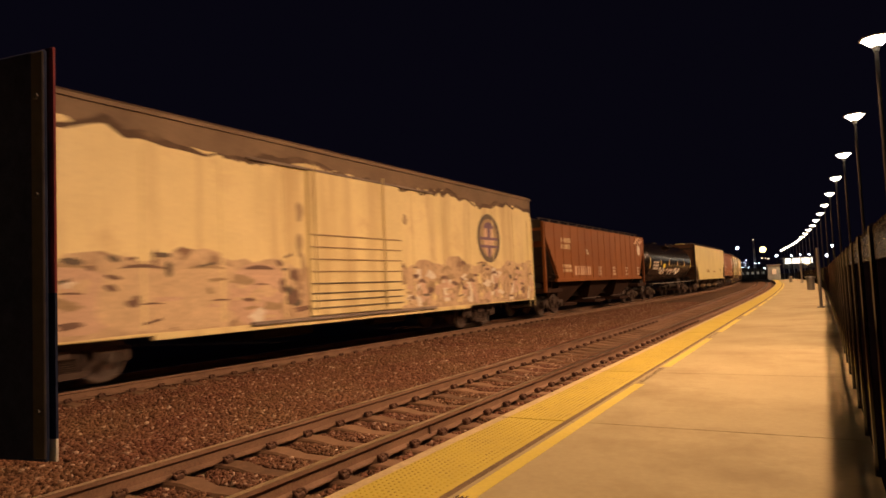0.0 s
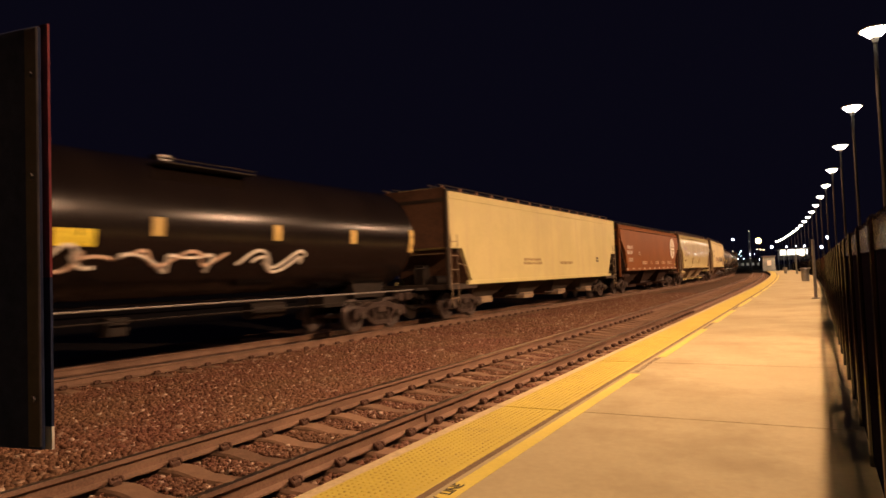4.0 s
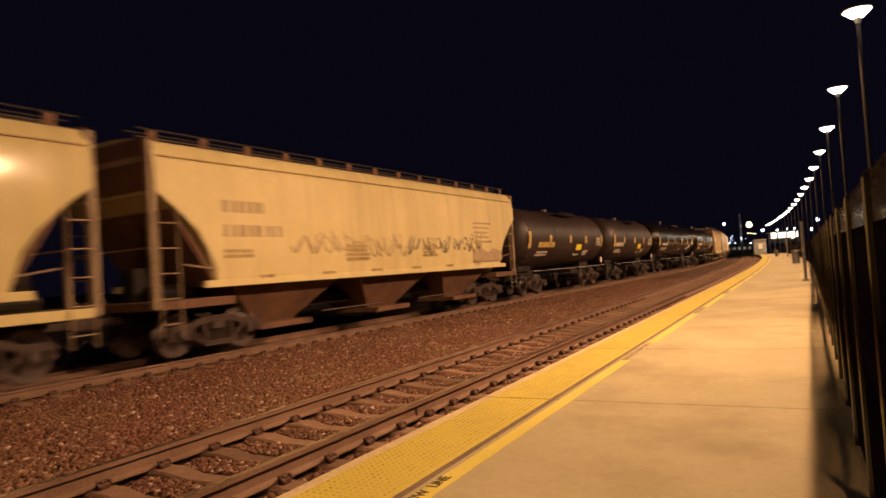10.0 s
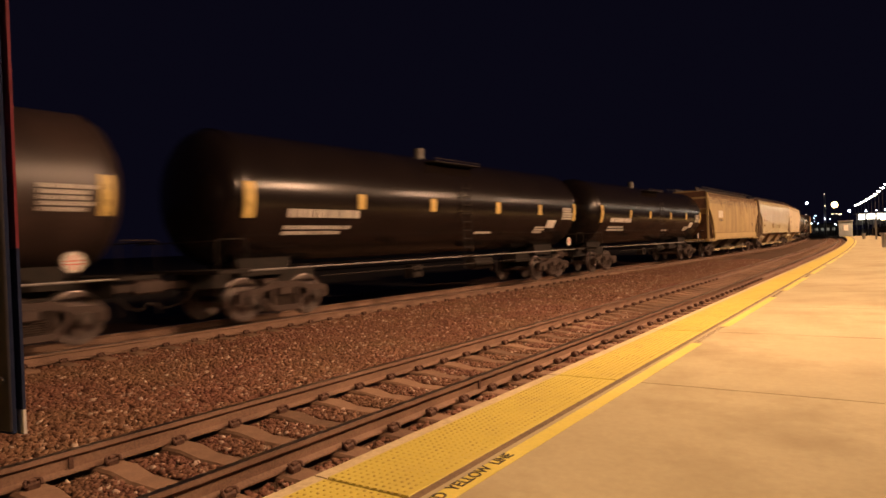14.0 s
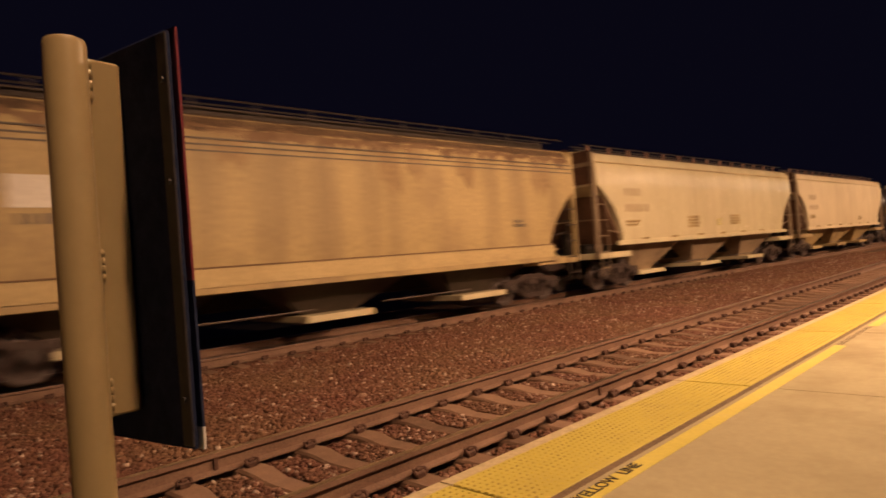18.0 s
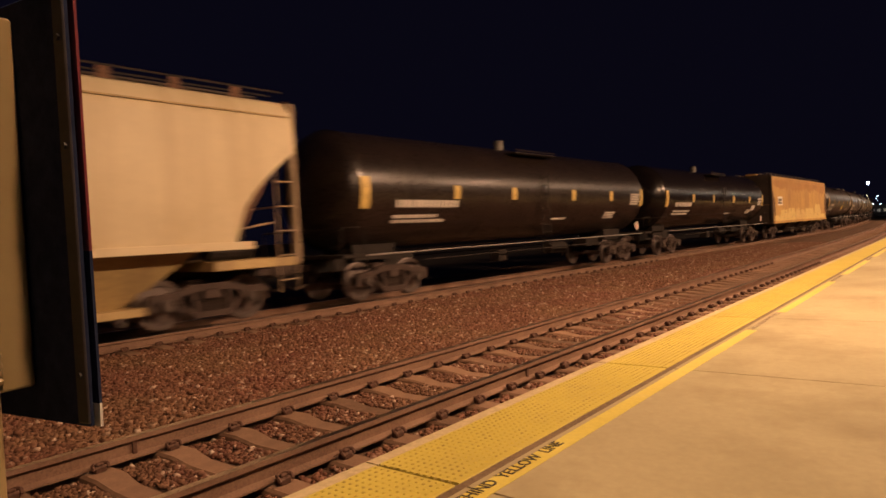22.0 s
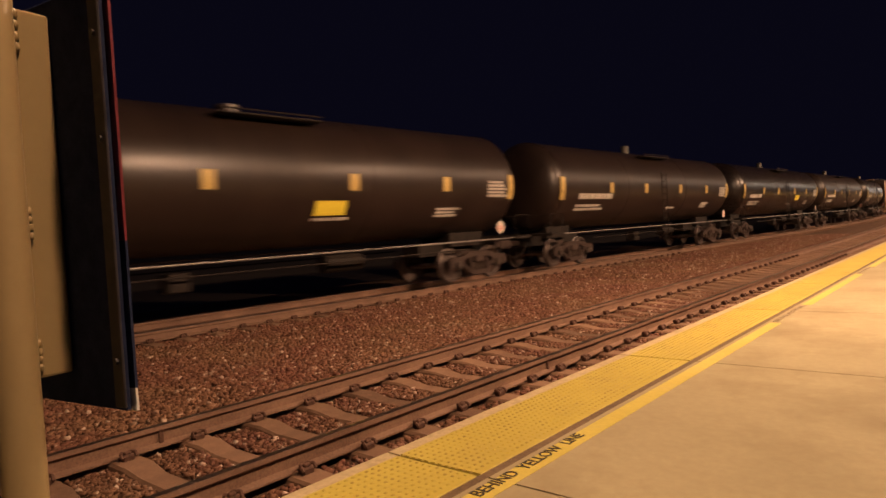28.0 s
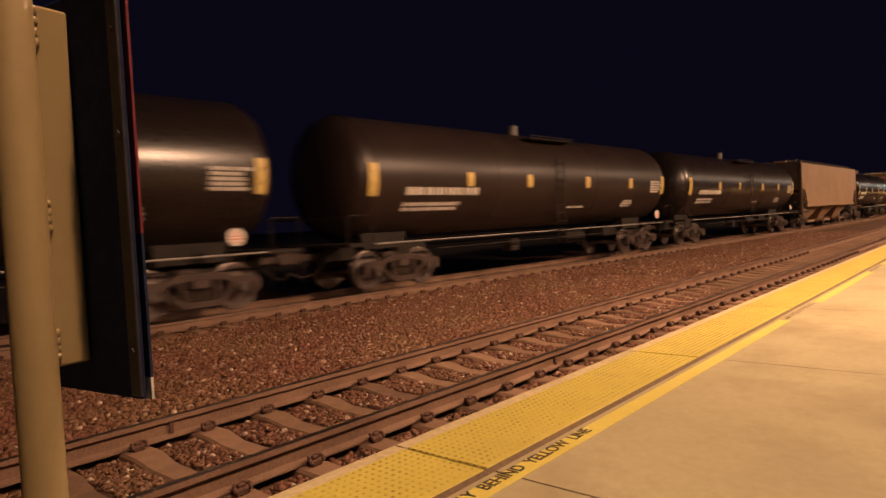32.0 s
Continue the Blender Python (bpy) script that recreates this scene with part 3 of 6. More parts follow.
def domes():
    """Small truncated domes on the tactile strip, nearest stretch."""
    us = np.arange(EDGE + 0.135, GROOVE - 0.055, 0.0508)
    ss = np.arange(-1.2, 13.0, 0.0508)
    u, s = [a.ravel() for a in np.meshgrid(us, ss)]
    ang = np.arange(6) * math.pi / 3
    low, top = 0.0125, 0.007
    ring = np.concatenate([np.stack([low * np.cos(ang), low * np.sin(ang), 0 * ang], 1), np.stack([top * np.cos(ang), top * np.sin(ang), 0 * ang + 0.0055], 1)])
    v = (ring[None] + np.stack([u, s, 0 * s + PLAT + 0.0015], 1)[:, None]).reshape(-1, 3)
    q = [[i, (i + 1) % 6, 6 + (i + 1) % 6, 6 + i] for i in range(6)] + [[6, 7, 8, 9], [9, 10, 11, 6]]
    me = raw_mesh("tactile_domes", v, (np.array(q)[None] + 12 * np.arange(len(u))[:, None, None]).reshape(-1, 4), M["dome"])
    tagged(part("tactile_domes", me, None, platform), kind="stuff")


domes()


def painted(name, s0, s1, u0, u1, material, lift=0.0025):
    bm = bmesh.new()
    n = max(1, int((s1 - s0) / 3))
    loft(bm, [[tuple(at(s0 + (s1 - s0) * i / n, u, z)) for u, z in ((u0, PLAT - 0.004), (u0, PLAT + lift), (u1, PLAT + lift), (u1, PLAT - 0.004))] for i in range(n + 1)])
    return part(name, bm, material, platform)


groove = painted("groove_floor", -14, 90, GROOVE - 0.04, GROOVE + 0.022, M["groove"], -0.010)
LINE_U0, LINE_U1 = GROOVE + 0.070, GROOVE + 0.195
TEXT_S = [(-0.06, 1.34), (6.2, 7.75), (12.7, 14.25), (19.2, 20.75)]
painted("yellow_line", -14, 6.12, LINE_U0, LINE_U1, M["stripe"])
for a, b in ((7.82, 12.6), (14.35, 19.1), (20.9, 26), (27.5, 32.5), (34, 39), (40.5, 45.5), (47, 52), (53.5, 90)):
    painted("yellow_line", a, b, LINE_U0, LINE_U1, M["stripe"])


def words(body, width, height):
    cu = bpy.data.curves.new("words", "FONT")
    cu.body, cu.size, cu.extrude, cu.offset = body, 1.0, 0.004, 0.012
    ob = bpy.data.objects.new("words", cu)
    me = bpy.data.meshes.new_from_object(ob)
    co = np.empty(len(me.vertices) * 3)
    me.vertices.foreach_get("co", co)
    co = co.reshape(-1, 3)
    lo, hi = co.min(0), co.max(0)
    co[:, 0] = (co[:, 0] - lo[0]) / (hi[0] - lo[0]) * width
    co[:, 1] = (co[:, 1] - lo[1]) / (hi[1] - lo[1]) * height
    me.vertices.foreach_set("co", co.ravel())
    me.update()
    bpy.data.objects.remove(ob)
    bpy.data.curves.remove(cu)
    return me


for a, b in TEXT_S:
    me = words("STAY  BEHIND  YELLOW  LINE", b - a, 0.078)
    me.materials.append(M["lettering" if a < 2 else "worn_lettering"])
    p = at(a, LINE_U1 - 0.050, PLAT + 0.001)
    part("lettering", me, None, platform, "worn black capital letters", m=pose(p.x, p.y, p.z, 0, 0, 90 + math.degrees(bend(a))))


# ---- fence ----
fence = empty("fence", "tall dark corrugated steel fence along the platform", "fence")
PANEL = 1.2


def post_mesh():
    bm = bmesh.new()
    rings = []
    for z, r in ((-0.2, 0.030), (1.525, 0.030), (1.55, 0.026), (1.562, 0.012)):
        rings.append([(r * math.cos(a), r * math.sin(a), z) for a in [2 * math.pi * i / 10 for i in range(10)]])
    loft(bm, rings)
    return finish("post", bm, M["fence_gloss"], True)


def slat_mesh():
    bm = bmesh.new()
    box(bm, -0.004, 0.004, -0.017, 0.017, 0.02, 1.40)
    return finish("slat", bm, M["fence"])


def strip_mesh():
    """Ribbed top strip of one bay."""
    bm = bmesh.new()
    for i in range(17):
        y = 0.045 + i * 0.068
        loft(bm, [[(x, y + a, z) for a, x in ((-0.034, 0.0), (-0.016, -0.010), (0.016, -0.010), (0.034, 0.0), (0.016, -0.006), (-0.016, -0.006))] for z in (1.38, 1.525)])
        rod(bm, (-0.004, y, 1.52), (-0.004, y, 1.548), 0.006, 5)
    return finish("top_strip", bm, M["fence_strip"])


POST_ME, SLAT_ME, STRIP_ME = post_mesh(), slat_mesh(), strip_mesh()
bm = bmesh.new()
box(bm, -0.015, 0.015, 0.03, PANEL - 0.03, 1.36, 1.39, 0.004)
RAIL_ME = finish("fence_rail", bm, M["fence"])
bm = bmesh.new()
for k in range(-4, 125):
    s = 0.29 + k * PANEL
    part("post", POST_ME, None, fence, m=on(s, fence_u(s), PLAT))
    if k < 45:
        part("top_strip", STRIP_ME, None, fence, m=on(s, fence_u(s), PLAT, -0.7))
        part("fence_rail", RAIL_ME, None, fence, m=on(s, fence_u(s) + 0.022, PLAT - 0.62, -0.7))
        part("fence_rail", RAIL_ME, None, fence, m=on(s, fence_u(s) + 0.022, PLAT - 1.33, -0.7))
    for i in range(16):
        y = s + 0.06 + i * 0.0715
        if -1 <= k < 17:
            part("slat", SLAT_ME, None, fence, m=on(y, fence_u(y), PLAT))
        elif k < 45:
            box(bm, -0.004, 0.004, -0.017, 0.017, 0.02, 1.40, m=on(y, fence_u(y), PLAT))
    if k >= 45:
        box(bm, -0.01, 0.01, 0.03, PANEL - 0.03, 0.05, 1.525, m=on(s, fence_u(s), PLAT, -0.7))
tagged(part("distant_slats", bm, M["fence"], fence), kind="stuff")


# ---- platform lamps ----
def lamp_post(s, lit=True):
    lamp = empty("platform_lamp", "tall dark lamp post with a glowing round head behind the fence", "lamp post", "platform lamps", on(s, LAMP_U, 0))
    bm = bmesh.new()
    rod(bm, (0, 0, -0.7), (0, 0, LAMP_Z - 0.3), 0.062, 12, 0.048)
    part("pole", bm, M["lamp_pole"], lamp, smooth=True)
    bm = bmesh.new()
    rod(bm, (0, 0, LAMP_Z - 0.30), (0, 0, LAMP_Z - 0.14), 0.065, 12, 0.10)
    part("collar", bm, M["galv"], lamp, smooth=True)
    bm = bmesh.new()
    loft(bm, [[(r * math.cos(a), r * math.sin(a), LAMP_Z + z) for a in [2 * math.pi * i / 20 for i in range(20)]] for r, z in ((0.36, 0.03), (0.385, 0.055), (0.27, 0.11), (0.12, 0.15))])
    head = part("head", bm, M["galv"], lamp, "shallow round lamp head", smooth=True)
    bm = bmesh.new()
    loft(bm, [[(r * math.cos(a), r * math.sin(a), LAMP_Z + z) for a in [2 * math.pi * i / 20 for i in range(20)]] for r, z in ((0.08, -0.16), (0.15, -0.14), (0.21, -0.08), (0.26, -0.03), (0.33, 0.032))])
    ob = part("lens", bm, M["lamp_glow"], head, "bright white glowing lens", smooth=True)
    ob.visible_shadow = False
    return lamp


for k in range(-2, 19):
    lamp_post(LAMP_S + k * LAMP_STEP)

# ---- sign beside the camera ----
SX, SY, SZ0, SZ1 = SIGN_AT
sign = empty("platform_sign", "dark back of a sign panel on a tan steel post", "sign", m=pose(SX, SY, 0, 0, 0, 9.7))
PX, PY, PR = -0.115, -0.071, 0.0245
bm = bmesh.new()
loft(bm, [[(PX + r * math.cos(a), PY + r * math.sin(a), z) for a in [2 * math.pi * i / 28 for i in range(28)]] for z, r in ((PLAT, PR), (SZ1 - 0.008, PR), (SZ1 - 0.002, PR - 0.002), (SZ1, PR - 0.006))])
part("post", bm, M["tan_paint"], sign, "tan painted round steel post", smooth=True)
bm = bmesh.new()
rod(bm, (PX, PY, PLAT), (PX, PY, PLAT + 0.012), 0.09, 20)
part("base_plate", bm, M["tan_paint"], sign)
bm = bmesh.new()
box(bm, PX - 0.012, PX + 0.008, PY + 0.018, -0.006, SZ0 + 0.042, SZ1 - 0.020, 0.003)
part("bracket", bm, M["tan_paint"], sign, "flat tan bracket welded to the post")
rng = random.Random(4)
for za, zb in ((SZ1 - 0.075, SZ1 - 0.022), (SZ0 + 0.21, SZ0 + 0.25), (SZ0 + 0.05, SZ0 + 0.09)):
    bm = bmesh.new()
    n = 24
    rings = []
    for i in range(n + 1):
        z = za + (zb - za) * i / n
        r = 0.0014 + 0.0020 * abs(math.sin(math.pi * 4 * i / n)) ** 0.6 + 0.0006 * rng.random()
        rings.append([(PX + 0.0095 + r * math.cos(a), PY + 0.0235 + r * math.sin(a), z) for a in [2 * math.pi * j / 10 for j in range(10)]])
    loft(bm, rings)
    part("weld_bead", bm, M["tan_paint"], sign, smooth=True)
bm = bmesh.new()
box(bm, -0.24, -0.006, -0.005, 0.001, SZ0, SZ1, 0.0012)
part("back_panel", bm, M["sign_back"], sign, "dark back sheet")
bm = bmesh.new()
box(bm, -0.024, -0.004, -0.008, -0.0048, SZ0 + 0.004, SZ1 - 0.003, 0.001)
part("edge_trim", bm, M["sign_trim"], sign)
mid = SZ0 + (SZ1 - SZ0) * 0.40
for z0, z1, mt, lab in ((mid, SZ1 + 0.004, M["sign_red"], "red face sheet"), (SZ0 + 0.026, mid, M["sign_back"], "dark face sheet"), (SZ0 - 0.001, SZ0 + 0.026, M["white_paint"], "white lower edge")):
    bm = bmesh.new()
    box(bm, -0.24, 0.001, 0.003, 0.0065, z0, z1)
    part("face_sheet", bm, mt, sign, lab)
for z in (SZ0 + 0.06, SZ0 + 0.325, SZ1 - 0.06):
    bm = bmesh.new()
    rod(bm, (-0.014, -0.011, z), (-0.014, -0.004, z), 0.004, 6)
    part("bolt", bm, M["sign_trim"], sign)

# ---- far end of the platform ----
def pole(s, u, h, r=0.05, name="platform_pole", mt="galv", label="slim grey steel pole on the platform"):
    ob = empty(name, label, "pole", m=on(s, u, PLAT))
    bm = bmesh.new()
    rod(bm, (0, 0, 0), (0, 0, h), r, 10)
    part("shaft", bm, M[mt], ob, smooth=True)
    bm = bmesh.new()
    rod(bm, (0, 0, 0), (0, 0, 0.05), r * 2.4, 12)
    part("foot", bm, M[mt], ob, smooth=True)
    return ob


def bin_can(s, u, k=1.0):
    ob = empty("litter_bin", "grey round litter bin with a wide lid", "bin", m=on(s, u, PLAT))
    bm = bmesh.new()
    rod(bm, (0, 0, 0), (0, 0, 0.85 * k), 0.24 * k, 16, 0.27 * k)
    part("body", bm, M["galv"], ob, smooth=True)
    bm = bmesh.new()
    rod(bm, (0, 0, 0.88 * k), (0, 0, 1.0 * k), 0.36 * k, 16, 0.33 * k)
    part("lid", bm, M["galv"], ob, smooth=True)
    return ob


pole(25.4, 4.95, 2.2, 0.055)
bin_can(52.5, 4.78, 1.0)
pole(92.0, 4.85, 2.6, 0.10)
bin_can(98.0, 3.7, 0.8)


def far_light(s, u, z, r, mt, h=None, label="glowing street light on a tall thin pole in the distance"):
    ob = empty("street_lamp", label, "street lamp", "distant street lamps", on(s, u, 0))
    bm = bmesh.new()
    bmesh.ops.create_uvsphere(bm, u_segments=12, v_segments=8, radius=r, matrix=Matrix.Translation((0, 0, z)))
    part("lamp_globe", bm, M[mt], ob, smooth=True)
    bm = bmesh.new()
    rod(bm, (0, 0, -0.75), (0, 0, z - r * 0.6), 0.10, 8)
    part("pole", bm, M["under"], ob)
    return ob


far_light(297, 1.0, 12.6, 0.50, "far_white")
far_light(296, 10.5, 11.5, 1.15, "far_sodium")
far_light(157, 3.5, 5.35, 0.25, "far_white")
for s, u, z, r in ((162, 6.7, 5.3, 0.17), (162, 8.5, 5.4, 0.13), (162, 10.2, 5.35, 0.17)):
    far_light(s, u, z, r, "far_white")
far_light(117, 10.4, 5.45, 0.22, "far_white")
far_light(127, 10.3, 4.2, 0.26, "far_white")
rng = random.Random(21)
for k in range(24):
    far_light(300 + rng.uniform(-10, 60), -1 + 15 * rng.random(), 3.6 + 5.0 * rng.random() ** 1.6, rng.uniform(0.08, 0.24), rng.choice(["far_white", "far_glow", "far_glow"]))

# signal mast
mast = empty("lattice_mast", "slim dark mast with small lights in the distance", "mast", m=on(317, 9.4, 0))
bm = bmesh.new()
for x, y in ((-0.4, -0.4), (0.4, -0.4), (0.4, 0.4), (-0.4, 0.4)):
    rod(bm, (x, y, -0.75), (x * 0.4, y * 0.4, 17), 0.09, 6)
for k in range(16):
    f = 1 - 0.6 * k / 16
    rod(bm, (-0.4 * f, -0.4 * f, k + 0.2), (0.4 * f, -0.4 * f, k + 1.1), 0.05, 5)
part("lattice", bm, M["galv"], mast)
for z in (11.8, 16.8):
    bm = bmesh.new()
    bmesh.ops.create_icosphere(bm, subdivisions=1, radius=0.11, matrix=Matrix.Translation((0, -0.5, z)))
    part("mast_light", bm, M["far_glow"], mast)

# kiosk at the platform's far end
kiosk = empty("kiosk", "small grey shelter with one window at the platform end", "shelter", m=on(147, 2.4, PLAT))
bm = bmesh.new()
box(bm, -1.15, 1.15, -1, 1, 0, 2.9, 0.03)
part("wall", bm, M["mirror_grey"], kiosk)
bm = bmesh.new()
box(bm, -1.3, 1.3, -1.2, 1.2, 2.9, 3.1, 0.03)
part("roof", bm, M["galv"], kiosk)
win = bmesh.new()
box(win, -0.35, 0.45, -1.04, -0.99, 1.1, 2.2, 0.01)
w = part("window", win, M["hall_dim"], kiosk, "dim window")
win = bmesh.new()
for x0, x1, z0, z1 in ((-0.42, -0.35, 1.03, 2.27), (0.45, 0.52, 1.03, 2.27), (-0.35, 0.45, 1.03, 1.1), (-0.35, 0.45, 2.2, 2.27)):
    box(win, x0, x1, -1.06, -0.99, z0, z1)
part("window_frame", win, M["galv"], w)

# lit canopy beyond
hall = empty("station_canopy", "long lit canopy on posts beyond the platform", "canopy", m=on(167, 8.2, 0))
bm = bmesh.new()
box(bm, -3.4, 3.6, -2, 6, 4.75, 5.0, 0.04)
part("roof", bm, M["building"], hall)
bm = bmesh.new()
box(bm, -2.7, 2.8, -1.9, -1.7, 3.55, 4.72, 0.02)
part("light_band", bm, M["hall_glow"], hall, "bright white lit band")
for k in range(7):
    bm = bmesh.new()
    box(bm, -3.1 + k * 1.05, -2.95 + k * 1.05, -1.55, -1.4, -0.7, 4.75)
    part("post", bm, M["galv"], hall)
bm = bmesh.new()
box(bm, -3.4, 3.6, -1.35, -1.2, 2.4, 3.3, 0.01)
part("side_screen", bm, M["building"], hall)
for k in range(4):
    far_light(150 + 8 * k, 9.0 + 0.4 * k, 3.3, 0.16, "far_glow")

# low dark footbridge and far buildings
bridge = empty("far_building", "low dark building with a flat roof across the distance", "building", "far buildings", on(330, 4, 0))
bm = bmesh.new()
box(bm, -9, 12, 0, 8, -0.75, 4.2, 0.05)
part("wall", bm, M["building"], bridge)
bm = bmesh.new()
box(bm, -9.4, 12.4, -0.4, 8.4, 4.2, 4.6, 0.05)
part("roof", bm, M["under"], bridge)
for k in range(9):
    bm = bmesh.new()
    box(bm, -8 + 2.2 * k, -6.9 + 2.2 * k, -0.05, 0.02, 1.4, 2.6)
    part("window", bm, M["hall_dim"], bridge)
# ---- train ----
# A car's own space: y along the track, x towards the platform, z from the rail top, origin at its middle.
def lathe_y(bm, rings, n=28):
    """Round body along y from (y, radius, centre z)."""
    return loft(bm, [[(r * math.sin(2 * math.pi * i / n), y, c + r * math.cos(2 * math.pi * i / n)) for i in range(n)] for y, r, c in rings])


def truck_meshes():
    """A three-piece bogie: cast side frame with two openings, bolster, wheels, coil springs, bearings."""
    bm = bmesh.new()
    top = [(-1.24, 0.60), (-1.16, 0.67), (-0.66, 0.69), (-0.40, 0.80), (0.40, 0.80), (0.66, 0.69), (1.16, 0.67), (1.24, 0.60), (1.24, 0.54), (0.70, 0.56), (0.40, 0.66), (-0.40, 0.66), (-0.70, 0.56), (-1.24, 0.54)]
    prism(bm, top, 0.93, 1.08)
    for y in (-1, 1):
        prism(bm, [(y * 1.24, 0.56), (y * 1.24, 0.40), (y * 1.10, 0.36), (y * 1.06, 0.56)], 0.935, 1.075)
        prism(bm, [(y * 0.72, 0.58), (y * 0.68, 0.44), (y * 0.62, 0.44), (y * 0.60, 0.60)], 0.935, 1.075)
        prism(bm, [(y * 0.76, 0.55), (y * 0.70, 0.56), (y * 0.36, 0.27), (y * 0.42, 0.20)], 0.94, 1.07)
        prism(bm, [(y * 0.38, 0.68), (y * 0.30, 0.68), (y * 0.32, 0.22), (y * 0.40, 0.22)], 0.925, 1.085)
    prism(bm, [(-0.44, 0.28), (0.44, 0.28), (0.36, 0.17), (-0.36, 0.17)], 0.92, 1.10)
    frame_me = finish("side_frame", bm, M["truck"])
    bm = bmesh.new()
    box(bm, -1.13, 1.13, -0.19, 0.19, 0.50, 0.70, 0.03)
    box(bm, -0.6, 0.6, -0.2, 0.2, 0.68, 0.86, 0.03)
    for y in (-0.42, 0.42):
        box(bm, -0.8, 0.8, y - 0.05, y + 0.05, 0.36, 0.46, 0.01)
    bolster = finish("truck", bm, M["truck"])
    bm = bmesh.new()
    n = 24
    loft(bm, [[(x, r * math.cos(2 * math.pi * i / n), r * math.sin(2 * math.pi * i / n)) for i in range(n)] for x, r in ((-0.06, 0.475), (-0.035, 0.475), (-0.03, 0.457), (0.05, 0.455), (0.06, 0.44), (0.058, 0.37), (0.02, 0.34), (0.03, 0.16), (0.07, 0.13), (0.07, 0.05))])
    wheel = finish("wheel", bm, M["wheel"], True)
    bm = bmesh.new()
    rod(bm, (-0.9, 0, 0), (0.9, 0, 0), 0.075, 10)
    axle = finish("axle", bm, M["wheel"], True)
    bm = bmesh.new()
    loft(bm, [[((0.058 + 0.022 * (i % 2)) * math.cos(a), (0.058 + 0.022 * (i % 2)) * math.sin(a), 0.27 + 0.0185 * i) for a in [math.pi * j / 5 for j in range(10)]] for i in range(13)])
    spring = finish("coil_spring", bm, M["spring"])
    bm = bmesh.new()
    rod(bm, (-0.03, 0, 0), (0.11, 0, 0), 0.115, 14)
    rod(bm, (0.105, 0, 0), (0.135, 0, 0), 0.085, 14)
    for j in range(3):
        a = 2 * math.pi * j / 3
        rod(bm, (0.13, 0.05 * math.cos(a), 0.05 * math.sin(a)), (0.15, 0.05 * math.cos(a), 0.05 * math.sin(a)), 0.016, 6)
    bearing = finish("bearing_cap", bm, M["bearing"], True)
    return frame_me, bolster, wheel, axle, spring, bearing


TRUCK = truck_meshes()


def add_truck(car, y):
    t = part("truck", TRUCK[1], None, car, "rusty cast steel bogie", m=pose(0, y, 0))
    part("side_frame", TRUCK[0], None, t)
    part("side_frame", TRUCK[0], None, t, m=pose(0, 0, 0, 0, 0, 180))
    for yy in (-0.885, 0.885):
        part("axle", TRUCK[3], None, t, m=pose(0, yy, 0.46))
        part("wheel", TRUCK[2], None, t, m=pose(0.75, yy, 0.46))
        part("wheel", TRUCK[2], None, t, m=pose(-0.75, yy, 0.46, 0, 0, 180))
    for x in (-1.0, 1.0):
        for yy in (-0.19, 0, 0.19):
            part("coil_spring", TRUCK[4], None, t, m=pose(x, yy, 0))
        for yy in (-0.885, 0.885):
            part("bearing_cap", TRUCK[5], None, t, m=pose(x, yy, 0.46, 0, 0, 0 if x > 0 else 180))


def add_coupler(car, y, sgn):
    bm = bmesh.new()
    box(bm, -0.08, 0.08, min(y, y + sgn * 0.75), max(y, y + sgn * 0.75), 0.78, 0.94, 0.02)
    box(bm, -0.16, 0.14, min(y + sgn * 0.55, y + sgn * 0.88), max(y + sgn * 0.55, y + sgn * 0.88), 0.72, 1.0, 0.04)
    part("coupler", bm, M["truck"], car)
    bm = bmesh.new()
    pts = [(0.3, y, 0.75), (0.33, y + sgn * 0.3, 0.5), (0.2, y + sgn * 0.6, 0.42), (0.1, y + sgn * 0.85, 0.55)]
    tube(bm, pts, 0.025)
    part("air_hose", bm, M["under"], car)


def ladder(bm, x, y0, y1, z0, z1, n):
    for y in (y0, y1):
        rod(bm, (x, y, z0), (x, y, z1), 0.014, 6)
    for i in range(n):
        z = z0 + (z1 - z0) * (i + 0.5) / n
        rod(bm, (x, y0, z), (x, y1, z), 0.016, 6)


def plate(car, name, y0, y1, z0, z1, x, mt, label="", r=None, thick=0.008):
    """A thin plate of paint or tape on the side; r, c: follows a round tank of that radius."""
    bm = bmesh.new()
    if r:
        rad, cz = r
        n = max(2, int((z1 - z0) / 0.12))
        ring = []
        for i in range(n + 1):
            z = z0 + (z1 - z0) * i / n
            d = max(-0.98, min(0.98, (z - cz) / rad))
            ring.append((math.sqrt(1 - d * d), d))
        outer = [((rad + thick) * a, cz + (rad + thick) * b) for a, b in ring]
        inner = [((rad - 0.01) * a, cz + (rad - 0.01) * b) for a, b in ring]
        loop = outer + inner[::-1]
        loft(bm, [[(xx, y, zz) for xx, zz in loop] for y in (y0, y1)])
    else:
        box(bm, x - 0.01, x + thick, y0, y1, z0, z1)
    return part(name, bm, mt, car, label)


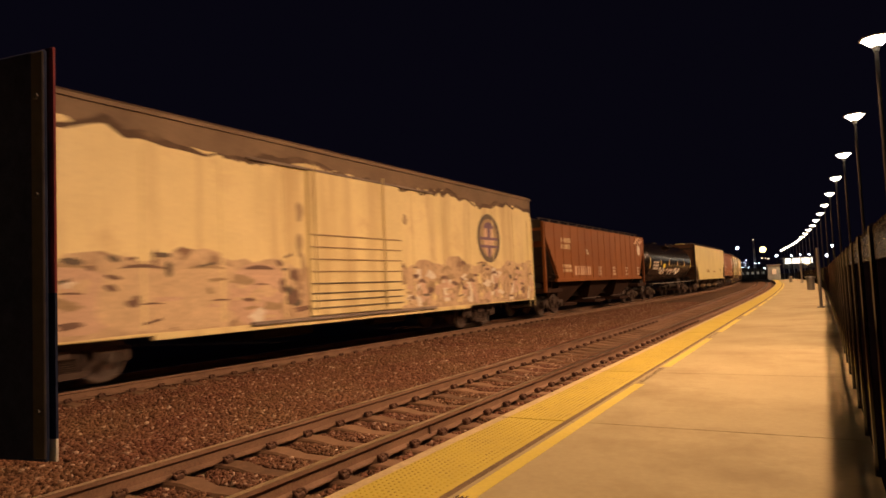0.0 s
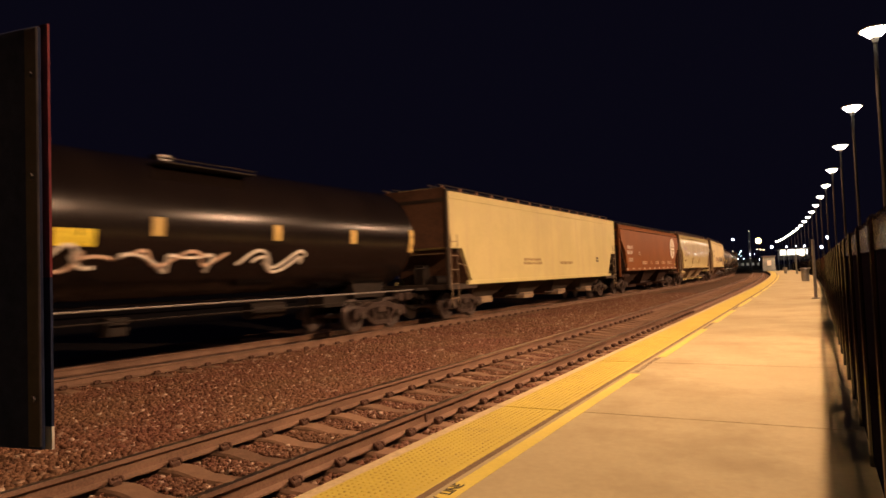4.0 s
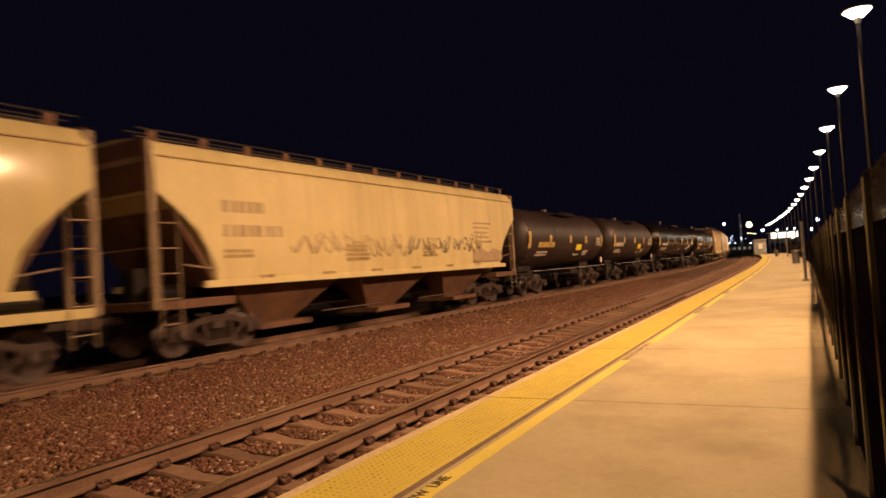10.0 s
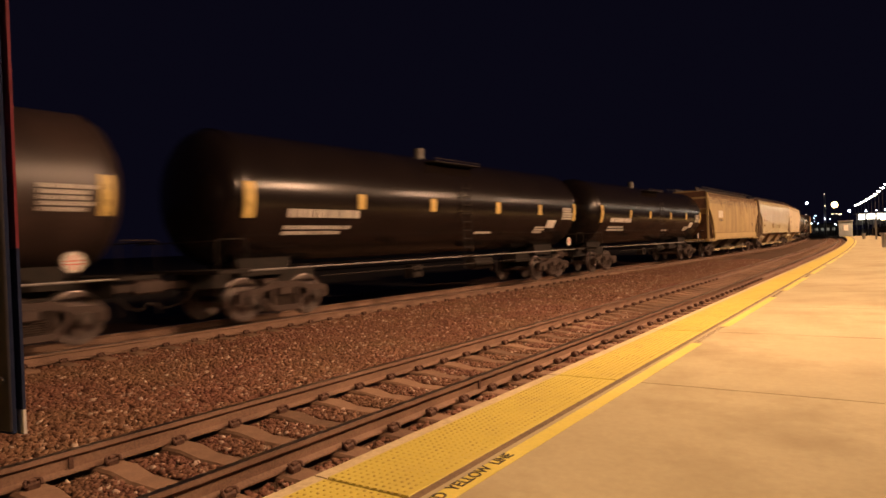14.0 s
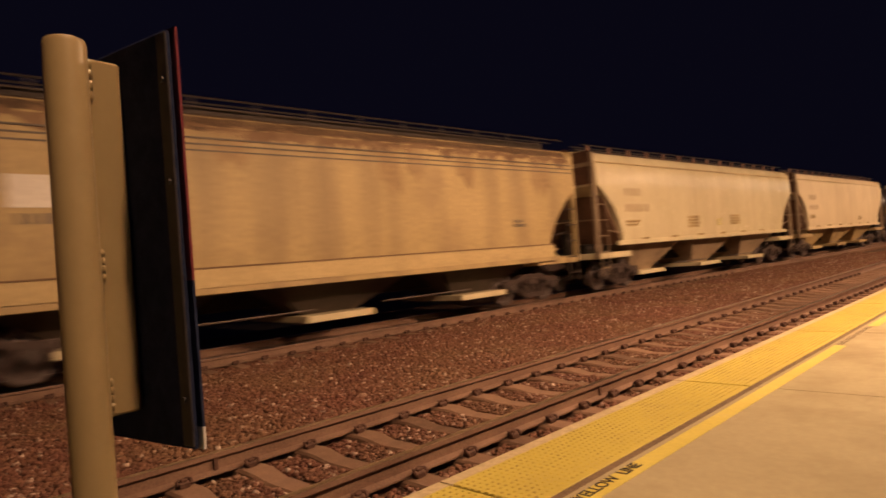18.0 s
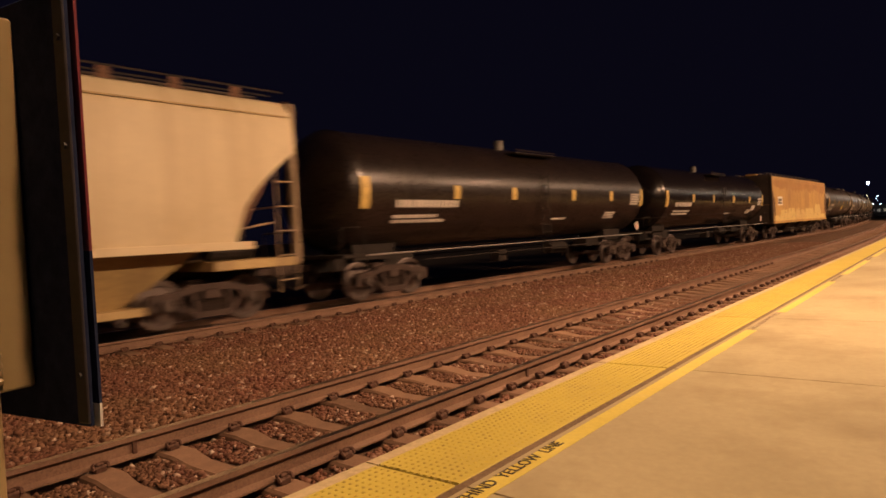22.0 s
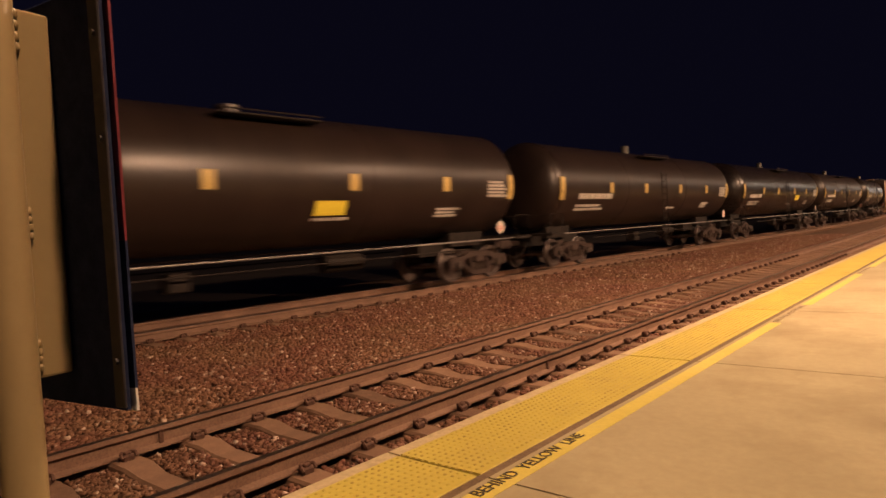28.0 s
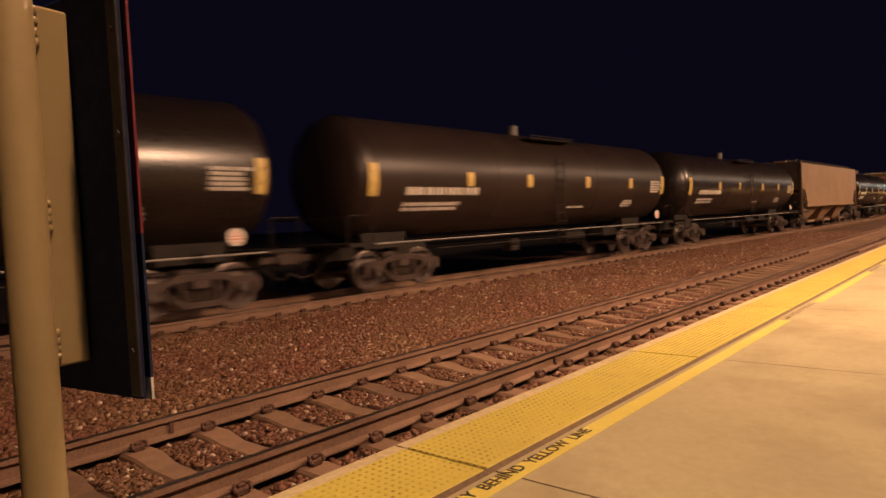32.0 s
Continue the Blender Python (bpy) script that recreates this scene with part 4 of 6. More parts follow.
def bars(car, y0, z0, w, h, rows, x, mt, seed=0, r=None, name="lettering"):
    """Rows of writing that cannot be read, as one run of small bars."""
    rng = random.Random(seed)
    bm = bmesh.new()
    for i in range(rows):
        z = z0 + h * (rows - 1 - i) / rows
        hh = h / rows * 0.72
        y = y0
        end = y0 + w * rng.uniform(0.75, 1.0)
        while y < end:
            d = rng.uniform(0.5, 1.0) * max(0.05, hh * 0.75)
            e = min(y + d, end)
            if r:
                rad, cz = r
                t = (z + hh / 2 - cz) / rad
                xx = math.sqrt(max(0.02, 1 - t * t)) * rad
                q = math.asin(max(-1, min(1, t)))
                m = Matrix.Translation((xx, 0, z + hh / 2)) @ Matrix.Rotation(-q, 4, "Y")
                box(bm, -0.012, 0.009, y, e, -hh / 2, hh / 2, m=m)
            else:
                box(bm, x - 0.01, x + 0.007, y, e, z, z + hh)
            y = e + hh * rng.uniform(0.16, 0.5)
    return tagged(part(name, bm, mt, car, "rows of small unreadable lettering"), kind="stuff")


def add_underframe(car, half, z=0.95, stub=False):
    bm = bmesh.new()
    if stub:
        box(bm, -0.3, 0.3, -half, 3.4 - half, 0.72, 1.05, 0.02)
        part("centre_sill", bm, M["under"], car)
        bm = bmesh.new()
        box(bm, -0.3, 0.3, half - 3.4, half, 0.72, 1.05, 0.02)
    else:
        box(bm, -0.28, 0.28, -half, half, 0.72, 1.05, 0.02)
    part("centre_sill", bm, M["under"], car)


def covered_hopper(name, label, length, mt, style="round", bays=3, top=4.62, group="covered hopper wagons", roof=None, sill=1.50, beads=1, cut=None):
    car = empty(name, label, "freight wagon", group)
    # Darker paint for low parts: dirt plus the shade under the body.
    low_mt = M["bay_dirt_shade"] if mt is M["red_hopper"] else M["grime_shade"] if mt in (M["tan_hopper"], M["rust_hopper"], M["cream_hopper"]) else M["tan_hopper"] if mt is M["matte_hopper"] else M["end_brown"] if mt is M["dull_ivory"] else mt
    body_half = length / 2 - 0.62
    inset = cut or (1.42 if style == "round" else 1.35)
    if style == "round":
        sec = [(1.50, 0.0), (1.55, 0.10), (1.58, 0.35), (1.58, 0.60), (1.55, 0.80), (1.50, 0.90), (1.36, 0.965), (1.05, 1.0), (0.4, 1.02)]
        hi = top - 0.30
    else:
        sec = [(1.52, 0.0), (1.52, 0.3), (1.52, 0.6), (1.52, 0.93), (1.50, 0.955), (1.1, 0.985), (0.4, 1.0)]
        hi = top - 0.30

    def section(y):
        """Half outline; its lower edge rises towards the ends."""
        d = body_half - abs(y)
        k = max(0.0, 1 - d / inset)
        if style == "round":
            lift = (hi - sill) * 0.62 * k ** 0.52
        else:
            lift = (hi - sill) * (0.72 * k if style == "ribbed" else 0.36 * min(1.0, 2.2 * k))
        low = sill + lift
        right = []
        for x, f in sec:
            z = sill + (hi - sill) * f
            right.append((x, max(z, low + 0.001 * f)))
        return [(x, y, z) for x, z in right] + [(-x, y, z) for x, z in right[::-1]]

    ys = [-body_half + 0.001] + [-body_half + inset * f for f in (0.12, 0.25, 0.4, 0.55, 0.7, 0.85, 1.0)]
    ys += [y for y in np.linspace(-body_half + inset, body_half - inset, 9)[1:-1]]
    ys += [-y for y in ys[7::-1]]
    bm = bmesh.new()
    loft(bm, [section(y) for y in ys])
    body = part("body", bm, mt, car, smooth=True)
    # roof running board on stanchions, hatches
    if style == "flat" or mt is M["red_hopper"]:
        top = hi + 0.12
    elif style == "round" and mt is not M["tan_hopper"]:
        top = hi + 0.21
    pale = mt in (M["white_hopper"], M["matte_hopper"], M["dull_ivory"], M["ivory_hopper"], M["cream_hopper"])
    # Ends get little light; that dimness is put into these darker colours.
    ends = M["end_brown"] if pale or mt is M["tan_hopper"] else M["grime_shade"]
    slim = 0.3 if mt is M["tan_hopper"] else 1.0
    bm = bmesh.new()
    loft(bm, [[(1.10, -0.15 * slim, hi - 0.06), (1.13, -0.15 * slim, hi - 0.07), (1.13, 0.15 * slim, hi - 0.07), (1.10, 0.15 * slim, hi - 0.06)], [(1.13, -0.09 * slim, hi + 0.06), (1.155, -0.09 * slim, hi + 0.06), (1.155, 0.09 * slim, hi + 0.06), (1.13, 0.09 * slim, hi + 0.06)], [(1.13, -0.09 * slim, top - 0.03), (1.155, -0.09 * slim, top - 0.03), (1.155, 0.09 * slim, top - 0.03), (1.13, 0.09 * slim, top - 0.03)]])
    bracket = finish("roof_bracket", bm, M["end_brown"] if pale else M["grime_shade"])
    # The unlit trough behind the brackets: shade set in the coaming's dark colour.
    for x in (-1, 1):
        bm = bmesh.new()
        box(bm, min(x * 0.62, x * 0.70), max(x * 0.62, x * 0.70), -body_half + 0.25, body_half - 0.25, hi - 0.02, top - 0.05, 0.01)
        part("hatch_coaming", bm, M["grime_shade"], car, "long hatch coaming coloured dark for shade")
    for k in range(int(length / 1.25)):
        y = -body_half + 0.3 + k * 1.25
        if y > body_half - 0.2:
            break
        part("roof_bracket", bracket, None, car, m=pose(0, y, 0))
        part("roof_bracket", bracket, None, car, m=pose(0, y, 0, 0, 0, 180))
    for x in (-0.95, 0.95):
        bm = bmesh.new()
        for xx in (x - 0.2, x + 0.2):
            box(bm, xx - 0.009, xx + 0.009, -body_half - 0.06, body_half + 0.06, top - 0.035, top)
        part("running_board", bm, M["under"] if roof is None else roof, car, "dark grated roof walkway")
    for k in range(4):
        bm = bmesh.new()
        a = -body_half + 0.8 + k * (2 * body_half - 1.6) / 4
        box(bm, -0.36, 0.36, a + 0.05, a + (2 * body_half - 1.6) / 4 - 0.05, hi, hi + 0.14, 0.03)
        part("roof_hatch", bm, mt, car)
    # side sill
    for sx in (-1, 1):
        bm = bmesh.new()
        box(bm, min(sx * 1.46, sx * 1.57), max(sx * 1.46, sx * 1.57), -body_half + inset * 0.75, body_half - inset * 0.75, sill - 0.10, sill + 0.05, 0.01)
        part("side_sill", bm, mt, car)
        if style == "ribbed":
            n = int(2 * body_half / 1.05)
            for i in range(n + 1):
                y = -body_half + 0.06 + (2 * body_half - 0.12) * i / n
                k = max(0.0, 1 - (body_half - abs(y)) / inset)
                bm = bmesh.new()
                box(bm, min(sx * 1.515, sx * 1.54), max(sx * 1.515, sx * 1.54), y - 0.045, y + 0.045, sill + (hi - sill) * 0.72 * k, hi - 0.16, 0.008)
                part("side_post", bm, mt, car)
        if style == "round":
            for i in range(beads):
                bm = bmesh.new()
                z = sill + (hi - sill) * (0.865 if beads == 1 else 0.83) - 0.11 * i
                box(bm, min(sx * 1.50, sx * 1.565), max(sx * 1.50, sx * 1.565), -body_half + 0.1, body_half - 0.1, z - 0.014, z + 0.014)
                part("side_seam", bm, (M["bay_dirt_shade"] if mt is M["red_hopper"] else M["tan_hopper"]) if beads == 1 else M["mark_dark"], car)
        if style == "flat":
            bm = bmesh.new()
            box(bm, min(sx * 1.515, sx * 1.535), max(sx * 1.515, sx * 1.535), -body_half + 0.1, body_half - 0.1, hi - 0.40, hi - 0.36, 0.006)
            part("side_bead", bm, mt, car)
    # ends: slope sheets, posts, ladders, platforms
    for sgn in (-1, 1):
        e = sgn * (body_half + 0.02)
        bm = bmesh.new()
        for x in (-1.44, 1.44):
            box(bm, x - 0.06, x + 0.06, e - 0.07, e + 0.07, 1.05, hi - 0.1, 0.01)
        box(bm, -1.44, 1.44, e - 0.05, e + 0.05, hi - 0.5, hi - 0.38)
        part("end_post", bm, M["grime_shade"] if style == "flat" else M["bay_tan"] if pale else mt, car)
        bm = bmesh.new()
        box(bm, -1.37, 1.37, min(e, e + sgn * 0.02), max(e, e + sgn * 0.02), sill + (hi - sill) * (0.37 if style == "flat" else 0.64), hi - 0.02)
        part("end_sheet", bm, ends, car, "brown end sheet darkened for grime and shade")
        bm = bmesh.new()
        prism(bm, [(sgn * (body_half - inset), sill - 0.05), (sgn * (body_half - 0.35), sill + (hi - sill) * 0.55), (sgn * (body_half - 0.40), sill + (hi - sill) * 0.58), (sgn * (body_half - inset - 0.1), sill)], -1.40, 1.40)
        part("slope_sheet", bm, ends, car)
        bm = bmesh.new()
        box(bm, -1.50, 1.50, min(e, e - sgn * 1.9), max(e, e - sgn * 1.9), 1.02, 1.20, 0.015)
        part("end_platform", bm, M["grime_shade"] if style == "flat" else mt if low_mt is M["grime_shade"] else low_mt, car)
        bm = bmesh.new()
        ladder(bm, 1.53, e - sgn * 0.05, e - sgn * 0.50, 0.5, sill + (hi - sill) * 0.5, 5)
        part("ladder", bm, M["bay_tan"] if pale else low_mt, car)
        bm = bmesh.new()
        ladder(bm, -1.53, e - sgn * 0.05, e - sgn * 0.50, 0.5, sill + (hi - sill) * 0.5, 5)
        part("ladder", bm, M["bay_tan"] if pale else low_mt, car)
        bm = bmesh.new()
        rod(bm, (1.5, e - sgn * 0.6, 1.9), (1.5, e - sgn * 1.6, 1.75), 0.018, 6)
        rod(bm, (1.5, e - sgn * 0.05, 2.25), (-1.5, e - sgn * 0.05, 2.25), 0.018, 6)
        part("grab_iron", bm, M["bay_tan"] if pale else low_mt, car)
        bm = bmesh.new()
        rod(bm, (0.5, e - sgn * 0.5, 1.35), (0.5, e - sgn * 1.5, 1.35), 0.16, 12)
        part("brake_cylinder", bm, M["under"], car)
        bm = bmesh.new()
        box(bm, -0.2, 0.2, min(e - sgn * 0.4, e - sgn * 0.8), max(e - sgn * 0.4, e - sgn * 0.8), 1.2, 1.9, 0.02)
        part("brake_gear", bm, M["under"], car)
        add_coupler(car, sgn * (length / 2 - 0.85), sgn)
    # hopper bays
    span = length - 4.3
    w = span / bays
    for k in range(bays):
        c = -span / 2 + w * (k + 0.5)
        bm = bmesh.new()
        loft(bm, [[(-1.30, c - w * 0.40, sill - 0.06), (1.30, c - w * 0.40, sill - 0.06), (1.30, c + w * 0.40, sill - 0.06), (-1.30, c + w * 0.40, sill - 0.06)],
                  [(-0.62, c - w * 0.15, 0.48), (0.62, c - w * 0.15, 0.48), (0.62, c + w * 0.15, 0.48), (-0.62, c + w * 0.15, 0.48)]])
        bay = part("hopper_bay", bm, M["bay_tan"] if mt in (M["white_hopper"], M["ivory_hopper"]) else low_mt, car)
        bm = bmesh.new()
        if mt is M["cream_hopper"]:
            box(bm, -1.0, 1.0, c - w * 0.12, c + w * 0.12, 0.42, 0.66, 0.01)
        else:
            box(bm, -1.12, 1.12, c - w * 0.19, c + w * 0.19, 0.34, 0.48, 0.01)
        part("outlet_gate", bm, M["grime_shade"] if mt is M["rust_hopper"] else M["bay_tan"] if mt is M["cream_hopper"] else M["white_hopper"] if low_mt is M["grime_shade"] else low_mt, bay)
        if k < bays - 1:
            bm = bmesh.new()
            rod(bm, (1.42, c + w * 0.2, 0.62), (1.42, c + w * 0.8, 0.62), 0.02, 6)
            part("brake_rod", bm, M["bearing"], bay)
    add_underframe(car, length / 2 - 0.8)
    for sgn in (-1, 1):
        add_truck(car, sgn * (length / 2 - 2.35))
    return car


def tank_car(name, label, length, mt, rad=1.47, cz=2.70, dome="housing", seed=1, tape="mark_yellow", group="tank wagons"):
    car = empty(name, label, "tank wagon", group)
    half = length / 2 - 0.80
    rings = []
    for f in (0.02, 0.18, 0.38, 0.6, 0.8, 0.93, 1.0):
        rings.append((-half + 0.62 * (1 - math.sqrt(1 - f * f)), rad * f, cz))
    mid = [(y, rad, cz) for y in np.linspace(-half + 0.75, half - 0.75, 9)]
    rings = rings + mid + [(-y, r, c) for y, r, c in rings[::-1]]
    bm = bmesh.new()
    lathe_y(bm, rings, 36)
    part("tank", bm, mt, car, smooth=True)
    for y in (-half + 0.62, -half * 0.36, half * 0.30, half - 0.62):
        bm = bmesh.new()
        lathe_y(bm, [(y - 0.02, rad + 0.004, cz), (y - 0.012, rad + 0.011, cz), (y + 0.012, rad + 0.011, cz), (y + 0.02, rad + 0.004, cz)], 36)
        part("weld_seam", bm, mt, car, smooth=True)
    top = cz + rad
    bm = bmesh.new()
    if dome == "housing":
        loft(bm, [[(r * math.cos(2 * math.pi * i / 16), -0.25 + r * math.sin(2 * math.pi * i / 16), top + z) for i in range(16)] for r, z in ((0.16, -0.05), (0.16, 0.27), (0.18, 0.275), (0.18, 0.30), (0.11, 0.32))])
    else:
        rod(bm, (0, -0.2, top - 0.05), (0, -0.2, top + 0.12), 0.26, 16)
    part("valve_housing", bm, M["valve_grey"] if dome == "housing" else mt, car, "grey valve housing" if dome == "housing" else "")
    for x in (-0.95, 0.95):
        bm = bmesh.new()
        box(bm, x - 0.3, x + 0.3, -1.1, 1.3, top - 0.28, top - 0.24, 0.008)
        walkway = part("top_platform", bm, M["under"], car, "dark grated platform")
        bm = bmesh.new()
        rod(bm, (x * 1.3, -1.1, top - 0.18), (x * 1.3, 1.3, top - 0.18), 0.018, 6)
        part("handrail", bm, M["under"], walkway)
    if dome == "housing":
        bm = bmesh.new()
        ladder(bm, rad + 0.06, -0.2, 0.25, 0.75, top - 0.9, 10)
        part("ladder", bm, M["under"], car)
    # running gear, side rails
    add_underframe(car, length / 2 - 0.8, stub=True)
    for sgn in (-1, 1):
        bm = bmesh.new()
        prism(bm, [(sgn * (half - 1.0), 0.95), (sgn * (half - 0.85), cz - 0.9), (sgn * (half - 2.5), cz - 1.0), (sgn * (half - 2.35), 0.95)], -0.55, 0.55)
        part("saddle", bm, M["under"], car)
        e = sgn * (length / 2 - 0.62)
        bm = bmesh.new()
        box(bm, -1.5, 1.5, min(e, e - sgn * 0.75), max(e, e - sgn * 0.75), 1.06, 1.14, 0.01)
        part("end_platform", bm, M["under"], car)
        for x in (-1.45, 1.45):
            bm = bmesh.new()
            tube(bm, [(x, e, 0.45), (x, e, 1.68), (x, e - sgn * 0.07, 1.75), (x, e - sgn * 0.63, 1.75), (x, e - sgn * 0.7, 1.68), (x, e - sgn * 0.7, 0.45)], 0.014)
            part("handrail", bm, M["under"], car)
        bm = bmesh.new()
        tube(bm, [(-1.45, e, 1.72), (0, e, 1.72), (1.45, e, 1.72)], 0.014)
        part("handrail", bm, M["under"], car)
        add_coupler(car, sgn * (length / 2 - 0.85), sgn)
        add_truck(car, sgn * (length / 2 - 2.6))
    for x in (-1.42, 1.42):
        bm = bmesh.new()
        rod(bm, (x, -length / 2 + 1.2, 1.10), (x, length / 2 - 1.2, 1.10), 0.022, 6)
        part("side_rail", bm, M["galv"], car)
        bm = bmesh.new()
        rod(bm, (x, -length / 2 + 3.4, 0.88), (x, length / 2 - 3.4, 0.88), 0.018, 6)
        part("brake_rod", bm, M["under"], car)
    bm = bmesh.new()
    rod(bm, (0.55, 1.6, 0.82), (0.55, 2.7, 0.82), 0.2, 12)
    part("air_reservoir", bm, M["under"], car)
    bm = bmesh.new()
    box(bm, 0.9, 1.25, -2.3, -1.9, 0.6, 0.95, 0.02)
    part("brake_gear", bm, M["under"], car)
    # reflective tape and stencils on the platform side
    rc = (rad, cz)
    rng = random.Random(seed)
    plate(car, "tape", -half + 0.50, -half + 0.78, cz - 0.52, cz + 0.22, 0, M[tape], "yellow reflective strip", rc)
    plate(car, "tape", half - 0.76, half - 0.52, cz - 0.48, cz + 0.20, 0, M[tape], "yellow reflective strip", rc)
    for f in (-0.525, -0.185, 0.23, 0.58) if length > 15 else (-0.465, -0.01, 0.43):
        y = f * half + rng.uniform(-0.12, 0.12)
        plate(car, "tape", y - 0.135, y + 0.135, cz - 0.28, cz + 0.08, 0, M[tape], "yellow reflective strip", rc)
    return car


def boxcar(name, label, length):
    car = empty(name, label, "freight wagon")
    half, lo, hi = length / 2 - 0.75, 0.80, 4.98
    bm = bmesh.new()
    box(bm, -1.50, 1.50, -half, half, lo, hi, 0.02)
    part("body", bm, M["box_cream"], car)
    bm = bmesh.new()
    prism_pts = [(-1.56, hi - 0.02), (-1.56, hi + 0.06), (-1.2, hi + 0.22), (0, hi + 0.34), (1.2, hi + 0.22), (1.56, hi + 0.06), (1.56, hi - 0.02)]
    loft(bm, [[(x, y, z) for x, z in prism_pts] for y in (-half - 0.05, half + 0.05)])
    part("roof", bm, M["box_band"], car, "dull tan roof")
    rng = random.Random(5)
    for sx in (-1, 1):
        n = 13
        for i in range(n + 1):
            y = -half + 2 * half * i / n
            if abs(y) < 2.1:
                continue
            bm = bmesh.new()
            box(bm, min(sx * 1.50, sx * 1.512), max(sx * 1.50, sx * 1.512), y - 0.03, y + 0.03, lo + 0.15, hi - 0.68, 0.003)
            part("side_seam", bm, M["box_cream"], car)
        bm = bmesh.new()
        box(bm, min(sx * 1.5, sx * 1.58), max(sx * 1.5, sx * 1.58), -1.95, 1.95, lo + 0.12, hi - 0.5, 0.015)
        door = part("door", bm, M["box_cream"], car)
        for z in (lo + 0.3, lo + 0.48, lo + 0.66, lo + 0.9, lo + 1.2, lo + 1.5, lo + 1.8, lo + 2.1):
            bm = bmesh.new()
            box(bm, min(sx * 1.575, sx * 1.62), max(sx * 1.575, sx * 1.62), -1.9, 1.9, z - 0.016, z + 0.016, 0.006)
            part("door_bar", bm, M["faded_tag"] if z > lo + 1 else M["mark_dark"], door)
        for y in (-1.75, 1.1):
            bm = bmesh.new()
            rod(bm, (sx * 1.61, y, lo + 0.2), (sx * 1.61, y, hi - 0.35), 0.025, 6)
            part("lock_rod", bm, M["box_cream"], door)
        bm = bmesh.new()
        box(bm, min(sx * 1.5, sx * 1.60), max(sx * 1.5, sx * 1.60), -3.8, 3.8, hi - 0.52, hi - 0.46, 0.01)
        box(bm, min(sx * 1.5, sx * 1.60), max(sx * 1.5, sx * 1.60), -3.8, 3.8, lo + 0.02, lo + 0.10, 0.01)
        part("door_track", bm, M["box_roof"], car)
        bm = bmesh.new()
        box(bm, min(sx * 1.44, sx * 1.53), max(sx * 1.44, sx * 1.53), -half + 5.6, half - 5.6, lo - 0.08, lo + 0.05, 0.01)
        part("side_sill", bm, M["box_cream"], car)
        for sgn in (-1, 1):
            bm = bmesh.new()
            e = sgn * (half - 0.04)
            ladder(bm, sx * 1.56, e, e - sgn * 0.5, 0.55, hi - 0.9, 7)
            part("ladder", bm, M["box_cream"], car)
    # dull eave band with a ragged lower edge and dark grime along it
    def ragged(z, amp):
        y, edge = -half, []
        while y < half:
            edge.append((y, z - amp * rng.random() ** 1.4 - 0.10 * math.sin(y * 1.1)))
            y += rng.uniform(0.12, 0.45)
        return edge + [(half, z - amp * 0.5)]

    bm = bmesh.new()
    prism(bm, ragged(hi - 0.40, 0.16) + [(half, hi - 0.02), (-half, hi - 0.02)], 1.500, 1.5075)
    part("eave_band", bm, M["box_band"], car, "dull tan band below the roof")
    bm = bmesh.new()
    low = ragged(hi - 0.42, 0.24)
    prism(bm, low + [(y, z + 0.12 + 0.07 * math.sin(1.7 * y) + 0.03 * math.sin(7 * y)) for y, z in low[::-1]], 1.500, 1.5095)
    part("eave_grime", bm, M["box_grime"], car, "ragged dark grime line")
    bm = bmesh.new()
    y, edge = -half + 0.1, []
    while y < half - 0.1:
        edge.append((y, lo + 1.42 + 0.22 * math.sin(y * 2.1) * math.sin(y * 0.9) + 0.15 * rng.random()))
        y += rng.uniform(0.15, 0.4)
    y, under = half - 0.1, []
    while y > -half + 0.1:
        under.append((y, lo + 0.02 + 0.05 * rng.random()))
        y -= rng.uniform(0.3, 0.8)
    prism(bm, edge + under, 1.500, 1.5040)
    part("graffiti_band", bm, M["graffiti_band"], car, "layered pink and brown spray paint")
    # round emblem with a cross
    ey, ez, er = 7.8, 3.22, 0.90
    bm = bmesh.new()
    n = 36
    loft(bm, [[(x, ey + r * math.cos(2 * math.pi * i / n), ez + r * math.sin(2 * math.pi * i / n)) for i in range(n)] for x, r in ((1.50, er), (1.512, er), (1.512, er * 0.80), (1.50, er * 0.80))], caps=False)
    emblem = part("emblem", bm, M["mark_dark"], car, "round dark emblem ring with a cross")
    bm = bmesh.new()
    box(bm, 1.50, 1.5130, ey - er * 0.78, ey + er * 0.78, ez - 0.07, ez + 0.03)
    box(bm, 1.50, 1.5130, ey - er * 0.78, ey + er * 0.78, ez - 0.36, ez - 0.26)
    box(bm, 1.50, 1.5120, ey - 0.11, ey + 0.11, ez - er * 0.78, ez - 0.26)
    box(bm, 1.50, 1.5120, ey - 0.11, ey + 0.11, ez - 0.07, ez + er * 0.62)
    prism(bm, [(ey + er * 0.42 * math.cos(a), ez + 0.36 + er * 0.26 * math.sin(a)) for a in [math.pi * i / 10 for i in range(11)]], 1.50, 1.5125)
    part("emblem_cross", bm, M["emblem_purple"], emblem, "faded purple cross")
    bm = bmesh.new()
    prism(bm, [(ey + er * 0.83 * math.cos(a), ez + er * 0.83 * math.sin(a)) for a in [2 * math.pi * i / n for i in range(n)]], 1.50, 1.5055)
    part("emblem_field", bm, M["faded_tag"], emblem, "faded brown emblem field")
    bm = bmesh.new()
    prism(bm, [(ey + er * 0.46 * math.cos(a), ez - 0.05 + er * 0.72 * math.sin(a)) for a in [2 * math.pi * i / n for i in range(n)]], 1.50, 1.5085)
    part("emblem_centre", bm, M["mark_pink"], emblem, "pale worn emblem centre")
    # spray-painted band: swelling strokes in pink, pale and dark
    def daub(ring, proud, paint):
        bm = bmesh.new()
